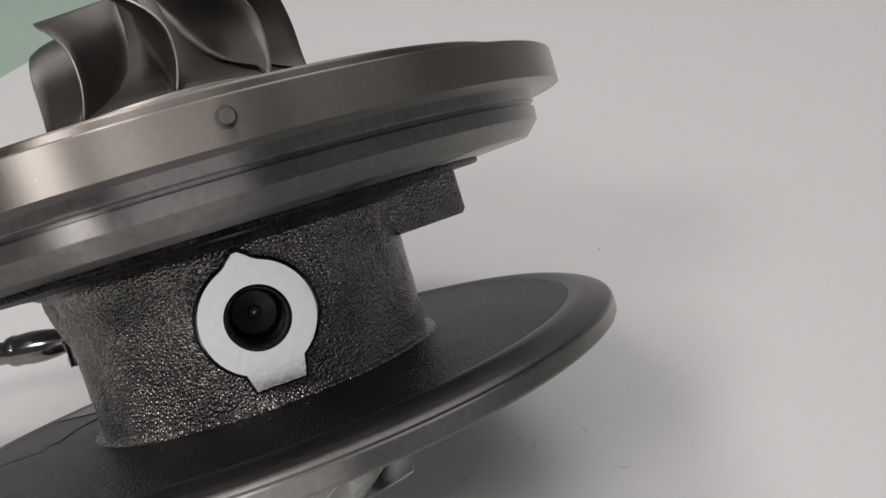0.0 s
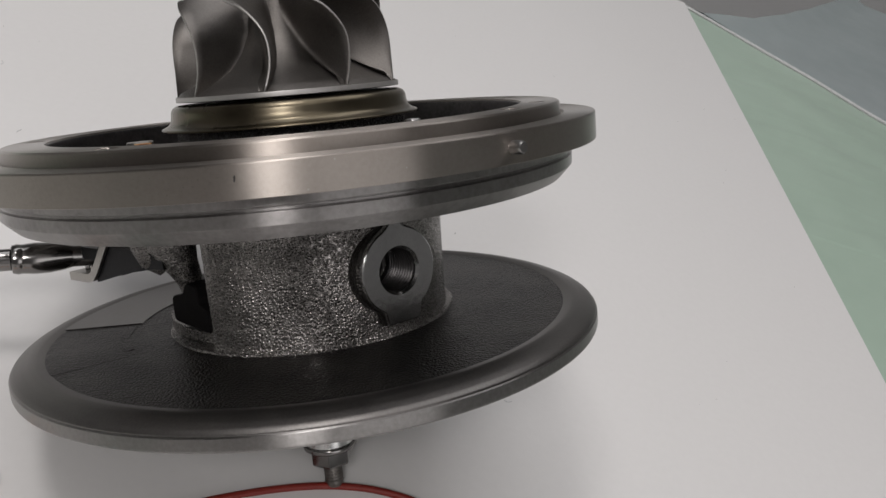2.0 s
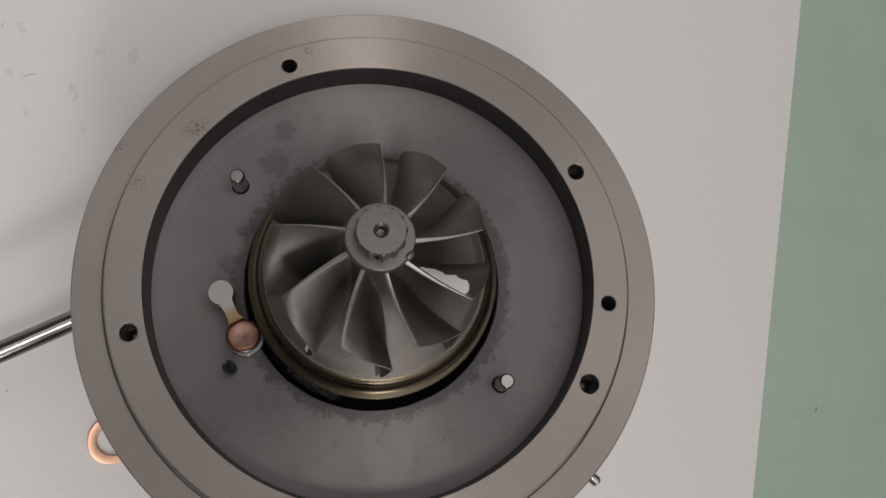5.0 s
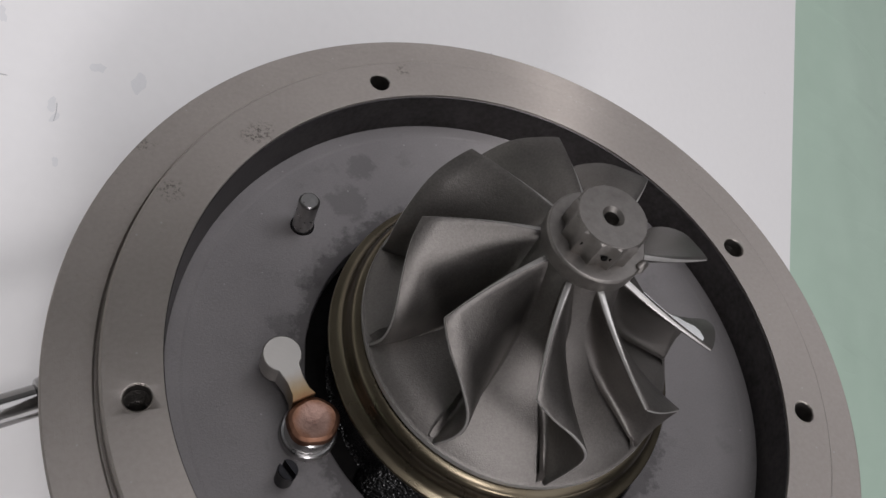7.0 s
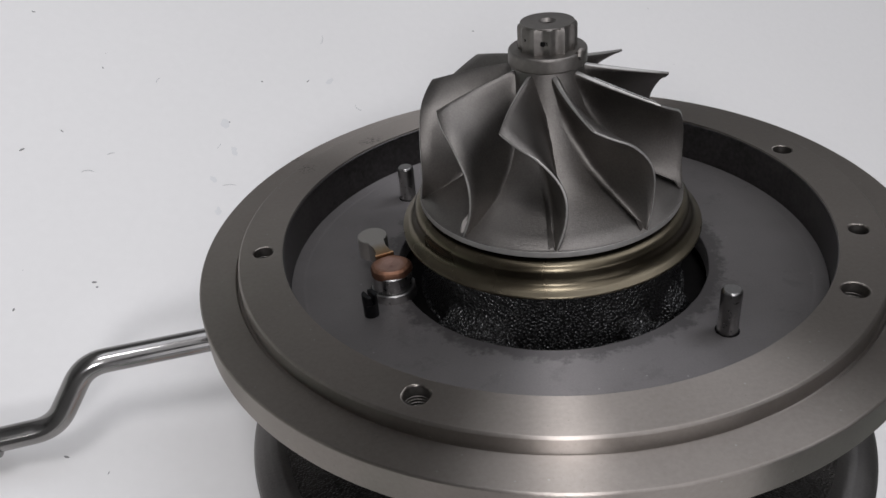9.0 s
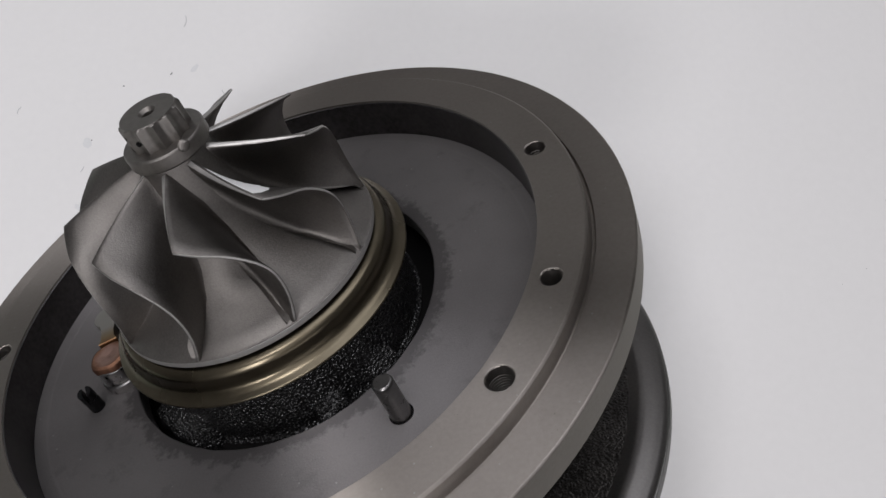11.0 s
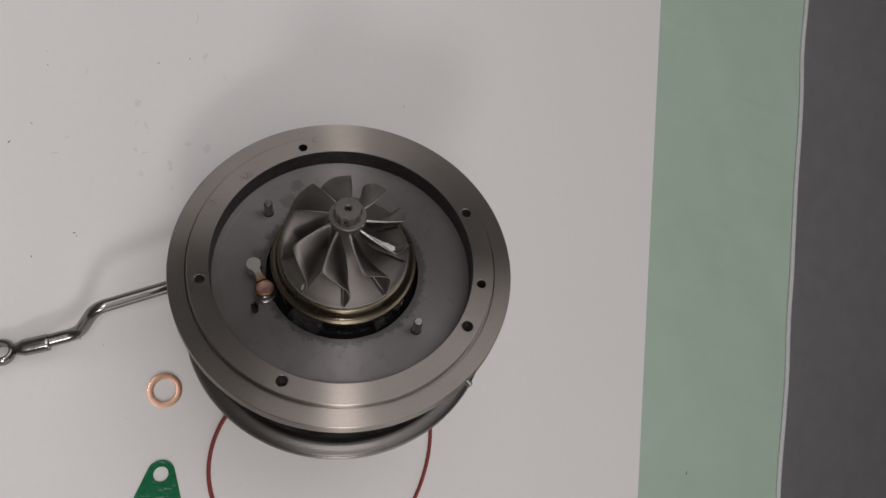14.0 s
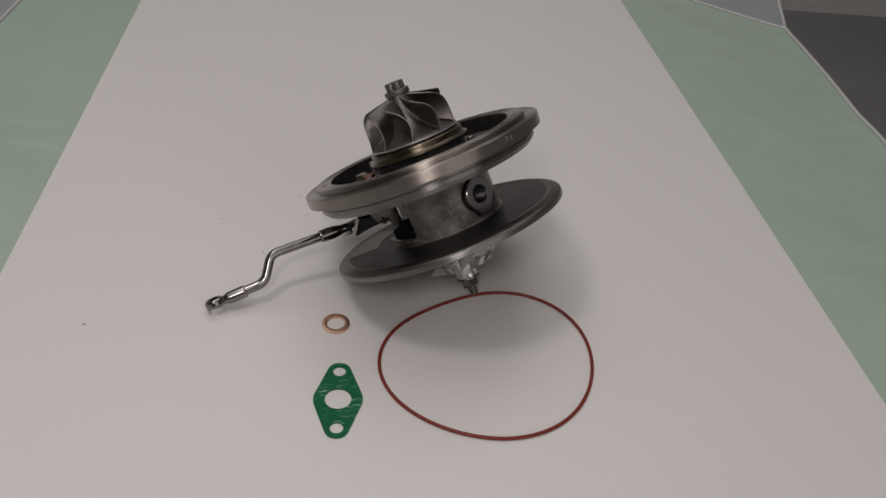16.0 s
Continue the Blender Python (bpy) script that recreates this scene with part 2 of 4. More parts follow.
def plate_material():
    m, nt, p = material("stained_nozzle_plate")
    v = mm_coords(nt)
    rad, _ = radius_of(nt, v)
    fine, big = noise_tex(nt, v, 3.2, 5, 0.7), noise_tex(nt, v, 0.42, 5, 0.7)
    base = ramp(nt, mixed(nt, 0.5, fine, noise_tex(nt, v, 0.05, 3)), [(0.3, (0.20, 0.187, 0.185)), (0.7, (0.285, 0.267, 0.263))])
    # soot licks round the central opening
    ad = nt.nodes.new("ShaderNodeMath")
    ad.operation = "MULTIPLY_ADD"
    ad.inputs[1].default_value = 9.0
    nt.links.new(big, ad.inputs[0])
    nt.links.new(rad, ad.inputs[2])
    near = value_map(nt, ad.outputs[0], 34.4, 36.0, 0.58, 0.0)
    spots = value_map(nt, noise_tex(nt, v, 0.16, 5, 0.7), 0.58, 0.68, 0.0, 0.26)
    base = mixed(nt, spots, base, (0.12, 0.111, 0.110))
    # two oily splashes beside the dowel
    ragged = noise_tex(nt, v, 0.5, 4, 0.65)
    for sx, sy, size in ((-17.2, 37.4, 2.6), (-20.2, 29.6, 3.3), (-27.2, 14.5, 2.2), (-31.5, 6.5, 2.2)):
        d = nt.nodes.new("ShaderNodeVectorMath")
        d.operation = "DISTANCE"
        nt.links.new(v, d.inputs[0])
        d.inputs[1].default_value = (sx, sy, -8.5)
        m2 = nt.nodes.new("ShaderNodeMath")
        m2.operation = "MULTIPLY_ADD"
        m2.inputs[1].default_value = 6.0
        nt.links.new(ragged, m2.inputs[0])
        nt.links.new(d.outputs["Value"], m2.inputs[2])
        base = mixed(nt, value_map(nt, m2.outputs[0], size + 2.4, size + 3.4, 0.40, 0.0), base, (0.09, 0.084, 0.083))
    base = dusted(nt, v, base)
    # Wall of the opening painted near-black for the shade down in the gap.
    lip_shade = value_map(nt, rad, 28.2, 28.6, 0.6, 0.0)
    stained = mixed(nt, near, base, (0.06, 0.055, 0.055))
    nt.links.new(mixed(nt, lip_shade, stained, (0.012, 0.011, 0.011)), p.inputs["Base Color"])
    p.inputs["Metallic"].default_value = 0.74
    nt.links.new(value_map(nt, fine, 0.3, 0.7, 0.44, 0.54), p.inputs["Roughness"])
    p.inputs["Anisotropic"].default_value = 1.0
    p.inputs["Anisotropic Rotation"].default_value = 0.25
    t = nt.nodes.new("ShaderNodeTangent")
    t.direction_type, t.axis = "RADIAL", "Z"
    nt.links.new(t.outputs[0], p.inputs["Tangent"])
    bump(nt, p, fine, 0.45, 0.1)
    return m


PLATE = plate_material()


def rivet_material():
    m, nt, p = material("brazed_rivet_head")
    v = mm_coords(nt)
    rad, _ = radius_of(nt, v)
    wob = nt.nodes.new("ShaderNodeMath")
    wob.operation = "MULTIPLY_ADD"
    wob.inputs[1].default_value = 1.6
    nt.links.new(noise_tex(nt, v, 0.6, 3), wob.inputs[0])
    nt.links.new(rad, wob.inputs[2])
    nt.links.new(ramp(nt, value_map(nt, wob.outputs[0], 0.6, 4.6), [(0.0, (0.15, 0.08, 0.062)), (0.2, (0.30, 0.195, 0.16)), (0.5, (0.33, 0.215, 0.175)), (0.72, (0.24, 0.125, 0.08)), (1.0, (0.09, 0.045, 0.03))]), p.inputs["Base Color"])
    p.inputs["Metallic"].default_value, p.inputs["Roughness"].default_value = 1.0, 0.55
    bump(nt, p, noise_tex(nt, v, 1.5, 3), 0.5, 0.2)
    return m


RIVET = rivet_material()


def tinted_lever():
    """Ground steel that has run straw and brown beside the brazed rivet."""
    m, nt, p = material("heat_tinted_lever")
    v = mm_coords(nt)
    d = nt.nodes.new("ShaderNodeVectorMath")
    d.operation = "DISTANCE"
    d.inputs[1].default_value = (-28.4, -10.3, -2.1)
    nt.links.new(v, d.inputs[0])
    wob = nt.nodes.new("ShaderNodeMath")
    wob.operation = "MULTIPLY_ADD"
    wob.inputs[1].default_value = 1.2
    nt.links.new(noise_tex(nt, v, 0.7, 3), wob.inputs[0])
    nt.links.new(d.outputs["Value"], wob.inputs[2])
    nt.links.new(ramp(nt, value_map(nt, wob.outputs[0], 3.5, 9.0), [(0.0, (0.22, 0.105, 0.05)), (0.25, (0.27, 0.19, 0.105)), (0.5, (0.29, 0.24, 0.175)), (0.8, (0.36, 0.343, 0.318))]), p.inputs["Base Color"])
    p.inputs["Metallic"].default_value, p.inputs["Roughness"].default_value = 1.0, 0.42
    bump(nt, p, noise_tex(nt, v, 3.0, 3), 0.12, 0.1)
    return m


TINTED = tinted_lever()


def matte(name, dark, light, rough, scale, relief=0.2, dist=0.1, spec=0.5, second=0.01):
    m, nt, p = material(name)
    v = mm_coords(nt)
    both = mixed(nt, 0.5, noise_tex(nt, v, scale, 4), noise_tex(nt, v, second, 3))
    nt.links.new(ramp(nt, both, [(0.3, dark), (0.7, light)]), p.inputs["Base Color"])
    p.inputs["Roughness"].default_value, p.inputs["Specular IOR Level"].default_value = rough, spec
    bump(nt, p, noise_tex(nt, v, scale * 1.7, 3), relief, dist)
    return m


BOARD = matte("white_laminate", (0.735, 0.72, 0.705), (0.765, 0.75, 0.735), 0.32, 0.4, 0.05, 0.03, 0.42, 0.004)


def sheet_material():
    """Thin plastic sheet with long soft creases."""
    m, nt, p = material("mint_green_sheet")
    v = mm_coords(nt)
    nt.links.new(ramp(nt, mixed(nt, 0.5, noise_tex(nt, v, 0.05, 4), noise_tex(nt, v, 0.008, 3)), [(0.3, (0.37, 0.48, 0.39)), (0.7, (0.41, 0.52, 0.43))]), p.inputs["Base Color"])
    p.inputs["Roughness"].default_value, p.inputs["Specular IOR Level"].default_value = 0.30, 0.5
    turn = nt.nodes.new("ShaderNodeMapping")
    turn.inputs["Rotation"].default_value = (0, 0, radians(-32))
    turn.inputs["Scale"].default_value = (0.4, 2.2, 1)
    nt.links.new(v, turn.inputs["Vector"])
    crease = value_map(nt, noise_tex(nt, turn.outputs["Vector"], 0.014, 2, 0.5), 0.46, 0.56)
    c = bump(nt, p, crease, 0.16, 2.0)
    bump(nt, p, noise_tex(nt, v, 0.05, 3), 0.3, 0.6, c)
    return m


CLOTH = sheet_material()
HEM = matte("white_hem", (0.46, 0.46, 0.455), (0.57, 0.57, 0.565), 0.6, 0.3)
UNDER = matte("blue_grey_table_top", (0.26, 0.30, 0.30), (0.32, 0.36, 0.36), 0.5, 0.05)
FLOOR = matte("grey_floor_paint", (0.275, 0.267, 0.278), (0.34, 0.33, 0.342), 0.6, 0.02, 0.2, 0.3, 0.3, 0.003)
WALL = matte("off_white_wall_paint", (0.70, 0.70, 0.685), (0.76, 0.76, 0.745), 0.8, 0.01, 0.1, 0.3, 0.3, 0.002)
RED = matte("red_silicone", (0.17, 0.014, 0.008), (0.24, 0.022, 0.013), 0.45, 0.8, 0.1)
PAINT = matte("white_paint_mark", (0.74, 0.74, 0.73), (0.85, 0.85, 0.84), 0.6, 1.0, 0.4, 0.1)
FIBRE = matte("grey_fibre", (0.36, 0.36, 0.37), (0.46, 0.46, 0.47), 0.8, 1.0)
SMUDGE = matte("grey_rub_mark", (0.64, 0.635, 0.635), (0.69, 0.685, 0.68), 0.45, 1.2)
SPECK = matte("dark_dust", (0.14, 0.14, 0.14), (0.24, 0.23, 0.22), 0.8, 1.0)
# Near-black that paints the shade inside holes, gaps and pockets.
VOID = matte("painted_recess_shade", (0.004, 0.004, 0.004), (0.01, 0.009, 0.009), 0.7, 1.0, 0.2, 0.1, 0.05)


def gasket_material():
    m, nt, p = material("green_fibre_gasket")
    v = mm_coords(nt, (0.22, 1.6, 1.0))
    w = mm_coords(nt)
    streak = value_map(nt, noise_tex(nt, v, 0.9, 5, 0.6), 0.55, 0.66)
    patch = value_map(nt, noise_tex(nt, w, 0.12, 2), 0.45, 0.6)
    mul = nt.nodes.new("ShaderNodeMath")
    mul.operation = "MULTIPLY"
    nt.links.new(streak, mul.inputs[0])
    nt.links.new(patch, mul.inputs[1])
    base = ramp(nt, noise_tex(nt, w, 0.7, 4), [(0.3, (0.0005, 0.10, 0.036)), (0.7, (0.002, 0.15, 0.06))])
    nt.links.new(mixed(nt, mul.outputs[0], base, (0.30, 0.52, 0.40)), p.inputs["Base Color"])
    p.inputs["Roughness"].default_value, p.inputs["Specular IOR Level"].default_value = 0.6, 0.2
    bump(nt, p, noise_tex(nt, w, 2.0, 3), 0.2, 0.1)
    return m


GASKET = gasket_material()


# ---- mesh helpers, all in millimetres ----
def link_mesh(name, bm, mat, angle=32):
    me = bpy.data.meshes.new(name)
    bmesh.ops.remove_doubles(bm, verts=bm.verts, dist=1e-5)
    bmesh.ops.recalc_face_normals(bm, faces=bm.faces)
    for f in bm.faces:
        f.smooth = True
    bmesh.ops.scale(bm, vec=(0.001,) * 3, verts=bm.verts)
    bm.to_mesh(me)
    bm.free()
    me.set_sharp_from_angle(angle=radians(angle))
    me.materials.append(mat)
    return new(name, me)


def part(name, bm, mat, parent, label="", angle=32, flat=True):
    ob = link_mesh(name, bm, mat, angle)
    ob.parent = parent
    if flat:
        w = ob.modifiers.new("flat_faces", "WEIGHTED_NORMAL")
        w.keep_sharp, w.weight = True, 80
    return tagged(ob, label)


def rounded(profile, radius=0.3, steps=2, closed=False):
    """The polyline with its corners rounded."""
    out, n = [], len(profile)
    for i in range(n):
        p = Vector(profile[i])
        if not closed and i in (0, n - 1):
            out.append(tuple(p))
            continue
        a, b = Vector(profile[i - 1]) - p, Vector(profile[(i + 1) % n]) - p
        r = min(radius, a.length * 0.45, b.length * 0.45)
        p0, p1 = p + a.normalized() * r, p + b.normalized() * r
        for k in range(steps + 1):
            t = k / steps
            out.append(tuple(p0 * (1 - t) ** 2 + p * 2 * t * (1 - t) + p1 * t * t))
    return out


def lathe(profile, seg=96, closed=False, shape=None):
    """A turned solid round the z axis. shape(angle, r, z) may change the radius."""
    bm = bmesh.new()
    rings = []
    for r, z in profile:
        if r < 1e-6:
            rings.append([bm.verts.new((0, 0, z))])
            continue
        row = []
        for i in range(seg):
            a = 2 * math.pi * i / seg
            rr = shape(a, r, z) if shape else r
            row.append(bm.verts.new((rr * math.cos(a), rr * math.sin(a), z)))
        rings.append(row)
    pairs = list(zip(rings, rings[1:])) + ([(rings[-1], rings[0])] if closed else [])
    for a, b in pairs:
        for i in range(seg):
            j = (i + 1) % seg
            if len(a) == 1 and len(b) == 1:
                break
            if len(a) == 1:
                bm.faces.new((a[0], b[i], b[j]))
            elif len(b) == 1:
                bm.faces.new((a[i], a[j], b[0]))
            else:
                bm.faces.new((a[i], a[j], b[j], b[i]))
    return bm


def prism(outline, z0, z1, bevel=0.3):
    """An upright solid over a closed outline, with bevelled rims."""
    bm = bmesh.new()
    c = sum((Vector(p) for p in outline), Vector((0, 0))) / len(outline)
    rows = []
    for z, k in ((z0, bevel), (z0 + bevel, 0), (z1 - bevel, 0), (z1, bevel)):
        row = []
        for p in outline:
            d = Vector(p) - c
            q = c + d * (1 - k / max(d.length, k * 2))
            row.append(bm.verts.new((q.x, q.y, z)))
        rows.append(row)
    n = len(outline)
    for a, b in zip(rows, rows[1:]):
        for i in range(n):
            bm.faces.new((a[i], a[(i + 1) % n], b[(i + 1) % n], b[i]))
    bm.faces.new(rows[0][::-1])
    bm.faces.new(rows[-1])
    return bm


def moved(bm, m):
    bmesh.ops.transform(bm, matrix=m, verts=bm.verts)
    return bm


def joined(*bms):
    out = bms[0]
    for b in bms[1:]:
        me = bpy.data.meshes.new("tmp")
        b.to_mesh(me)
        b.free()
        out.from_mesh(me)
        bpy.data.meshes.remove(me)
    return out


def bend_path(pts, radius, steps=6):
    return [Vector(p) for p in rounded([tuple(p) for p in pts], radius, steps)]


def tube(path, radius, seg=14, closed=False, cap=True):
    """A round bar along a path; radius is a number or one for each point."""
    bm = bmesh.new()
    n = len(path)
    rad = radius if isinstance(radius, (list, tuple)) else [radius] * n
    up = None
    rows = []
    for i, p in enumerate(path):
        a = path[(i - 1) % n] if closed or i else path[i]
        b = path[(i + 1) % n] if closed or i < n - 1 else path[i]
        d = (Vector(b) - Vector(a)).normalized()
        if up is None:
            up = d.orthogonal().normalized()
        up = (up - d * up.dot(d)).normalized()
        side = d.cross(up)
        rows.append([bm.verts.new(Vector(p) + (up * math.cos(t) + side * math.sin(t)) * rad[i]) for t in (2 * math.pi * k / seg for k in range(seg))])
    for i in range(n if closed else n - 1):
        a, b = rows[i], rows[(i + 1) % n]
        off = 0
        if closed and i == n - 1:
            off = min(range(seg), key=lambda o: (a[0].co - b[o].co).length)
        for k in range(seg):
            bm.faces.new((a[k], a[(k + 1) % seg], b[(k + 1 + off) % seg], b[(k + off) % seg]))
    if cap and not closed:
        bm.faces.new(rows[0][::-1])
        bm.faces.new(rows[-1])
    return bm


def sheet(grid, thick, tip_slot=0):
    """A thin solid about a grid of points; thick(i, j) is its thickness; the last rim may take another material slot."""
    bm = bmesh.new()
    n, m = len(grid), len(grid[0])
    sides = []
    for sgn in (1, -1):
        rows = []
        for i in range(n):
            row = []
            for j in range(m):
                du = grid[min(i + 1, n - 1)][j] - grid[max(i - 1, 0)][j]
                dv = grid[i][min(j + 1, m - 1)] - grid[i][max(j - 1, 0)]
                nn = du.cross(dv).normalized()
                row.append(bm.verts.new(grid[i][j] + nn * sgn * thick(i, j) / 2))
            rows.append(row)
        sides.append(rows)
    a, b = sides
    for i in range(n - 1):
        for j in range(m - 1):
            bm.faces.new((a[i][j], a[i][j + 1], a[i + 1][j + 1], a[i + 1][j]))
            bm.faces.new((b[i][j], b[i + 1][j], b[i + 1][j + 1], b[i][j + 1]))
    for i in range(n - 1):
        for j in (0, m - 1):
            f = bm.faces.new((a[i][j], a[i + 1][j], b[i + 1][j], b[i][j]))
            f.material_index = tip_slot if j else 0
    for j in range(m - 1):
        for i in (0, n - 1):
            bm.faces.new((a[i][j], a[i][j + 1], b[i][j + 1], b[i][j])).material_index = tip_slot
    return bm


def carve(ob, cutters):
    """Cut solids out of a mesh for good."""
    made = []
    for c in cutters:
        c.normal_update()
        k = link_mesh("cutter", c, ob.data.materials[0])
        made.append(k)
        md = ob.modifiers.new("cut", "BOOLEAN")
        md.operation, md.solver, md.object = "DIFFERENCE", "EXACT", k
    parent, ob.parent = ob.parent, None
    bpy.context.view_layer.update()
    me = bpy.data.meshes.new_from_object(ob.evaluated_get(bpy.context.evaluated_depsgraph_get()))
    for md in [q for q in ob.modifiers if q.type == "BOOLEAN"]:
        ob.modifiers.remove(md)
    old, ob.data = ob.data, me
    me.name = old.name
    bpy.data.meshes.remove(old)
    for k in made:
        d = k.data
        bpy.data.objects.remove(k)
        bpy.data.meshes.remove(d)
    me.set_sharp_from_angle(angle=radians(32))
    ob.parent = parent
    return ob


def polar(r, deg, z=0.0):
    return Vector((r * math.cos(radians(deg)), r * math.sin(radians(deg)), z))


def rod_at(x, y, z0, z1, r, seg=24, bevel=0.25):
    return moved(lathe([(0, z0), (r - bevel, z0), (r, z0 + bevel), (r, z1 - bevel), (r - bevel, z1), (0, z1)], seg), Matrix.Translation((x, y, 0)))


def spiral(r, z0, z1, pitch, wire, seg=20):
    """A screw thread inside a bore."""
    turns = (z1 - z0) / pitch
    n = int(turns * seg)
    return tube([Vector((r * math.cos(2 * math.pi * i / seg), r * math.sin(2 * math.pi * i / seg), z0 + (z1 - z0) * i / n)) for i in range(n + 1)], wire, 6)


def lerp_table(x, table):
    for (x0, y0), (x1, y1) in zip(table, table[1:]):
        if (x0 <= x <= x1) or (x1 <= x <= x0):
            t = (x - x0) / (x1 - x0)
            return y0 + (y1 - y0) * t
    return table[0][1] if abs(x - table[0][0]) < abs(x - table[-1][0]) else table[-1][1]


# ---- the setting ----
def slab(name, corners, z0, z1, mat, label=""):
    bm = prism(corners, z0, z1, 0.2)
    return tagged(link_mesh(name, bm, mat), label, kind="structure")


def edge_x(base, y, slope=-0.080):
    return base + slope * y


slab("white_board", [(edge_x(193.6, -900), -900), (edge_x(193.6, 530), 530), (edge_x(-249.3, 495), 495), (edge_x(-249.3, -900), -900)], -1.2, 0.0, BOARD, "smooth white laminated board lying on the green sheet")


def cloth():
    """The green sheet with soft wrinkles, ending in a slanting seam behind."""
    bm = bmesh.new()
    nx, ny = 90, 130
    rows = []
    for j in range(ny + 1):
        row = []
        for i in range(nx + 1):
            u, v = i / nx, j / ny
            x0, x1 = -362 - 0.07 * (-900 + 1300 * v), 321 - 0.033 * (-900 + 1300 * v)
            x = x0 + (x1 - x0) * u
            y1 = 412 - (x - 308) * 0.76 if x > 130 else 547
            y = -900 + (y1 + 900) * v
            k = noise.noise(Vector((x * 0.012, y * 0.006, 3))) + 0.5 * noise.noise(Vector((x * 0.03 + y * 0.02, y * 0.012, 9)))
            edge = min(1, abs(edge_x(193.6, y) - x) / 40, abs(edge_x(-249.3, y) - x) / 40) if (x > edge_x(193.6, y) or x < edge_x(-249.3, y)) else 0
            row.append(bm.verts.new((x + 5 * noise.noise(Vector((0, y * 0.008, 5))) * u, y, -3.2 + (2.6 * k + 1.2) * edge)))
        rows.append(row)
    for a, b in zip(rows, rows[1:]):
        for i in range(nx):
            bm.faces.new((a[i], a[i + 1], b[i + 1], b[i]))
    rim = [rows[j][nx].co.copy() for j in range(ny + 1)]
    rim_l = [rows[j][0].co.copy() for j in range(ny + 1)]
    seam = [rows[ny][i].co.copy() for i in range(nx + 1) if rows[ny][i].co.x > 120]
    ob = tagged(link_mesh("green_sheet", bm, CLOTH, 80), "thin wrinkled mint green plastic sheet over the table", kind="structure")
    for path in (rim, seam, rim_l):
        hem = tube([p + Vector((0, 0, 0.6)) for p in path], 1.7, 6)
        part("trim", hem, HEM, ob, "white folded hem of the sheet")
    return ob


cloth()


def rear_sheet():
    """A second, blue-grey sheet that runs on past the seam and off the back corner of the table."""
    left = [(146, 538), (165, 520), (214, 557), (255, 612), (293, 670), (330, 730), (372, 800)]
    right = [(309, 412), (326, 486), (350, 541), (374, 596), (400, 654), (428, 716), (458, 782)]
    bm, rows = bmesh.new(), []
    for j in range(37):
        k = min(int(j / 6), 5)
        f = j / 6 - k
        a, b = (Vector(side[k]).lerp(Vector(side[k + 1]), f) for side in (left, right))
        row = []
        for i in range(15):
            q = a.lerp(b, i / 14)
            z = -3.4 - 0.6 * (j < 2) + 2.2 * noise.noise(Vector((q.x * 0.016, q.y * 0.016, 4))) * min(1, j / 6) + 5 * max(0, 1 - i / 3) * min(1, j / 8)
            row.append(bm.verts.new((q.x, q.y, z)))
        rows.append(row)
    for a, b in zip(rows, rows[1:]):
        for i in range(14):
            bm.faces.new((a[i], a[i + 1], b[i + 1], b[i]))
    rim = [r[-1].co.copy() for r in rows]
    ob = tagged(link_mesh("grey_sheet", bm, UNDER, 80), "smooth blue-grey sheet beyond the green one", kind="structure")
    part("trim", tube([q + Vector((0, 0, 0.6)) for q in rim], 1.7, 6), HEM, ob, "white folded hem of the sheet")
    return ob


rear_sheet()
slab("table_top", [(350, -950), (306, 390), (292, 412), (150, 525), (120, 530), (-420, 530), (-372, -950)], -30, -5.2, UNDER, "plain blue-grey table top under the sheet")
slab("floor", [(-2500, -2500), (2500, -2500), (2500, 2500), (-2500, 2500)], -800, -750, FLOOR, "dark grey painted floor below the table")
slab("ceiling", [(-2500, -2500), (2500, -2500), (2500, 2500), (-2500, 2500)], 1700, 1750, WALL, "plain off-white ceiling")
for nm, c in (("wall_north", [(-2500, 2500), (2500, 2500), (2500, 2600), (-2500, 2600)]), ("wall_south", [(-2500, -2600), (2500, -2600), (2500, -2500), (-2500, -2500)]),
              ("wall_east", [(2500, -2500), (2600, -2500), (2600, 2500), (2500, 2500)]), ("wall_west", [(-2600, -2500), (-2500, -2500), (-2500, 2500), (-2600, 2500)])):
    slab(nm, c, -750, 1700, WALL, "plain off-white wall")

# ---- the turbocharger cartridge: leaning on its lower flange, its shaft end and its rod ----
TILT = Matrix(((0.91006, -0.0, -0.41447), (0.16248, 0.91996, 0.35677), (0.38129, -0.39202, 0.83722)))
turbo = new("turbocharger_cartridge")
turbo.empty_display_size = 0.02
turbo.matrix_world = Matrix.Translation(TILT @ Vector((0, 0, 0.08582))) @ TILT.to_4x4()
tagged(turbo, "bare steel and cast iron turbocharger cartridge leaning on a board", "turbocharger")
UPRIGHT = TILT.transposed() @ Vector((0, 0, 1))  # the room's vertical in the cartridge's own axes


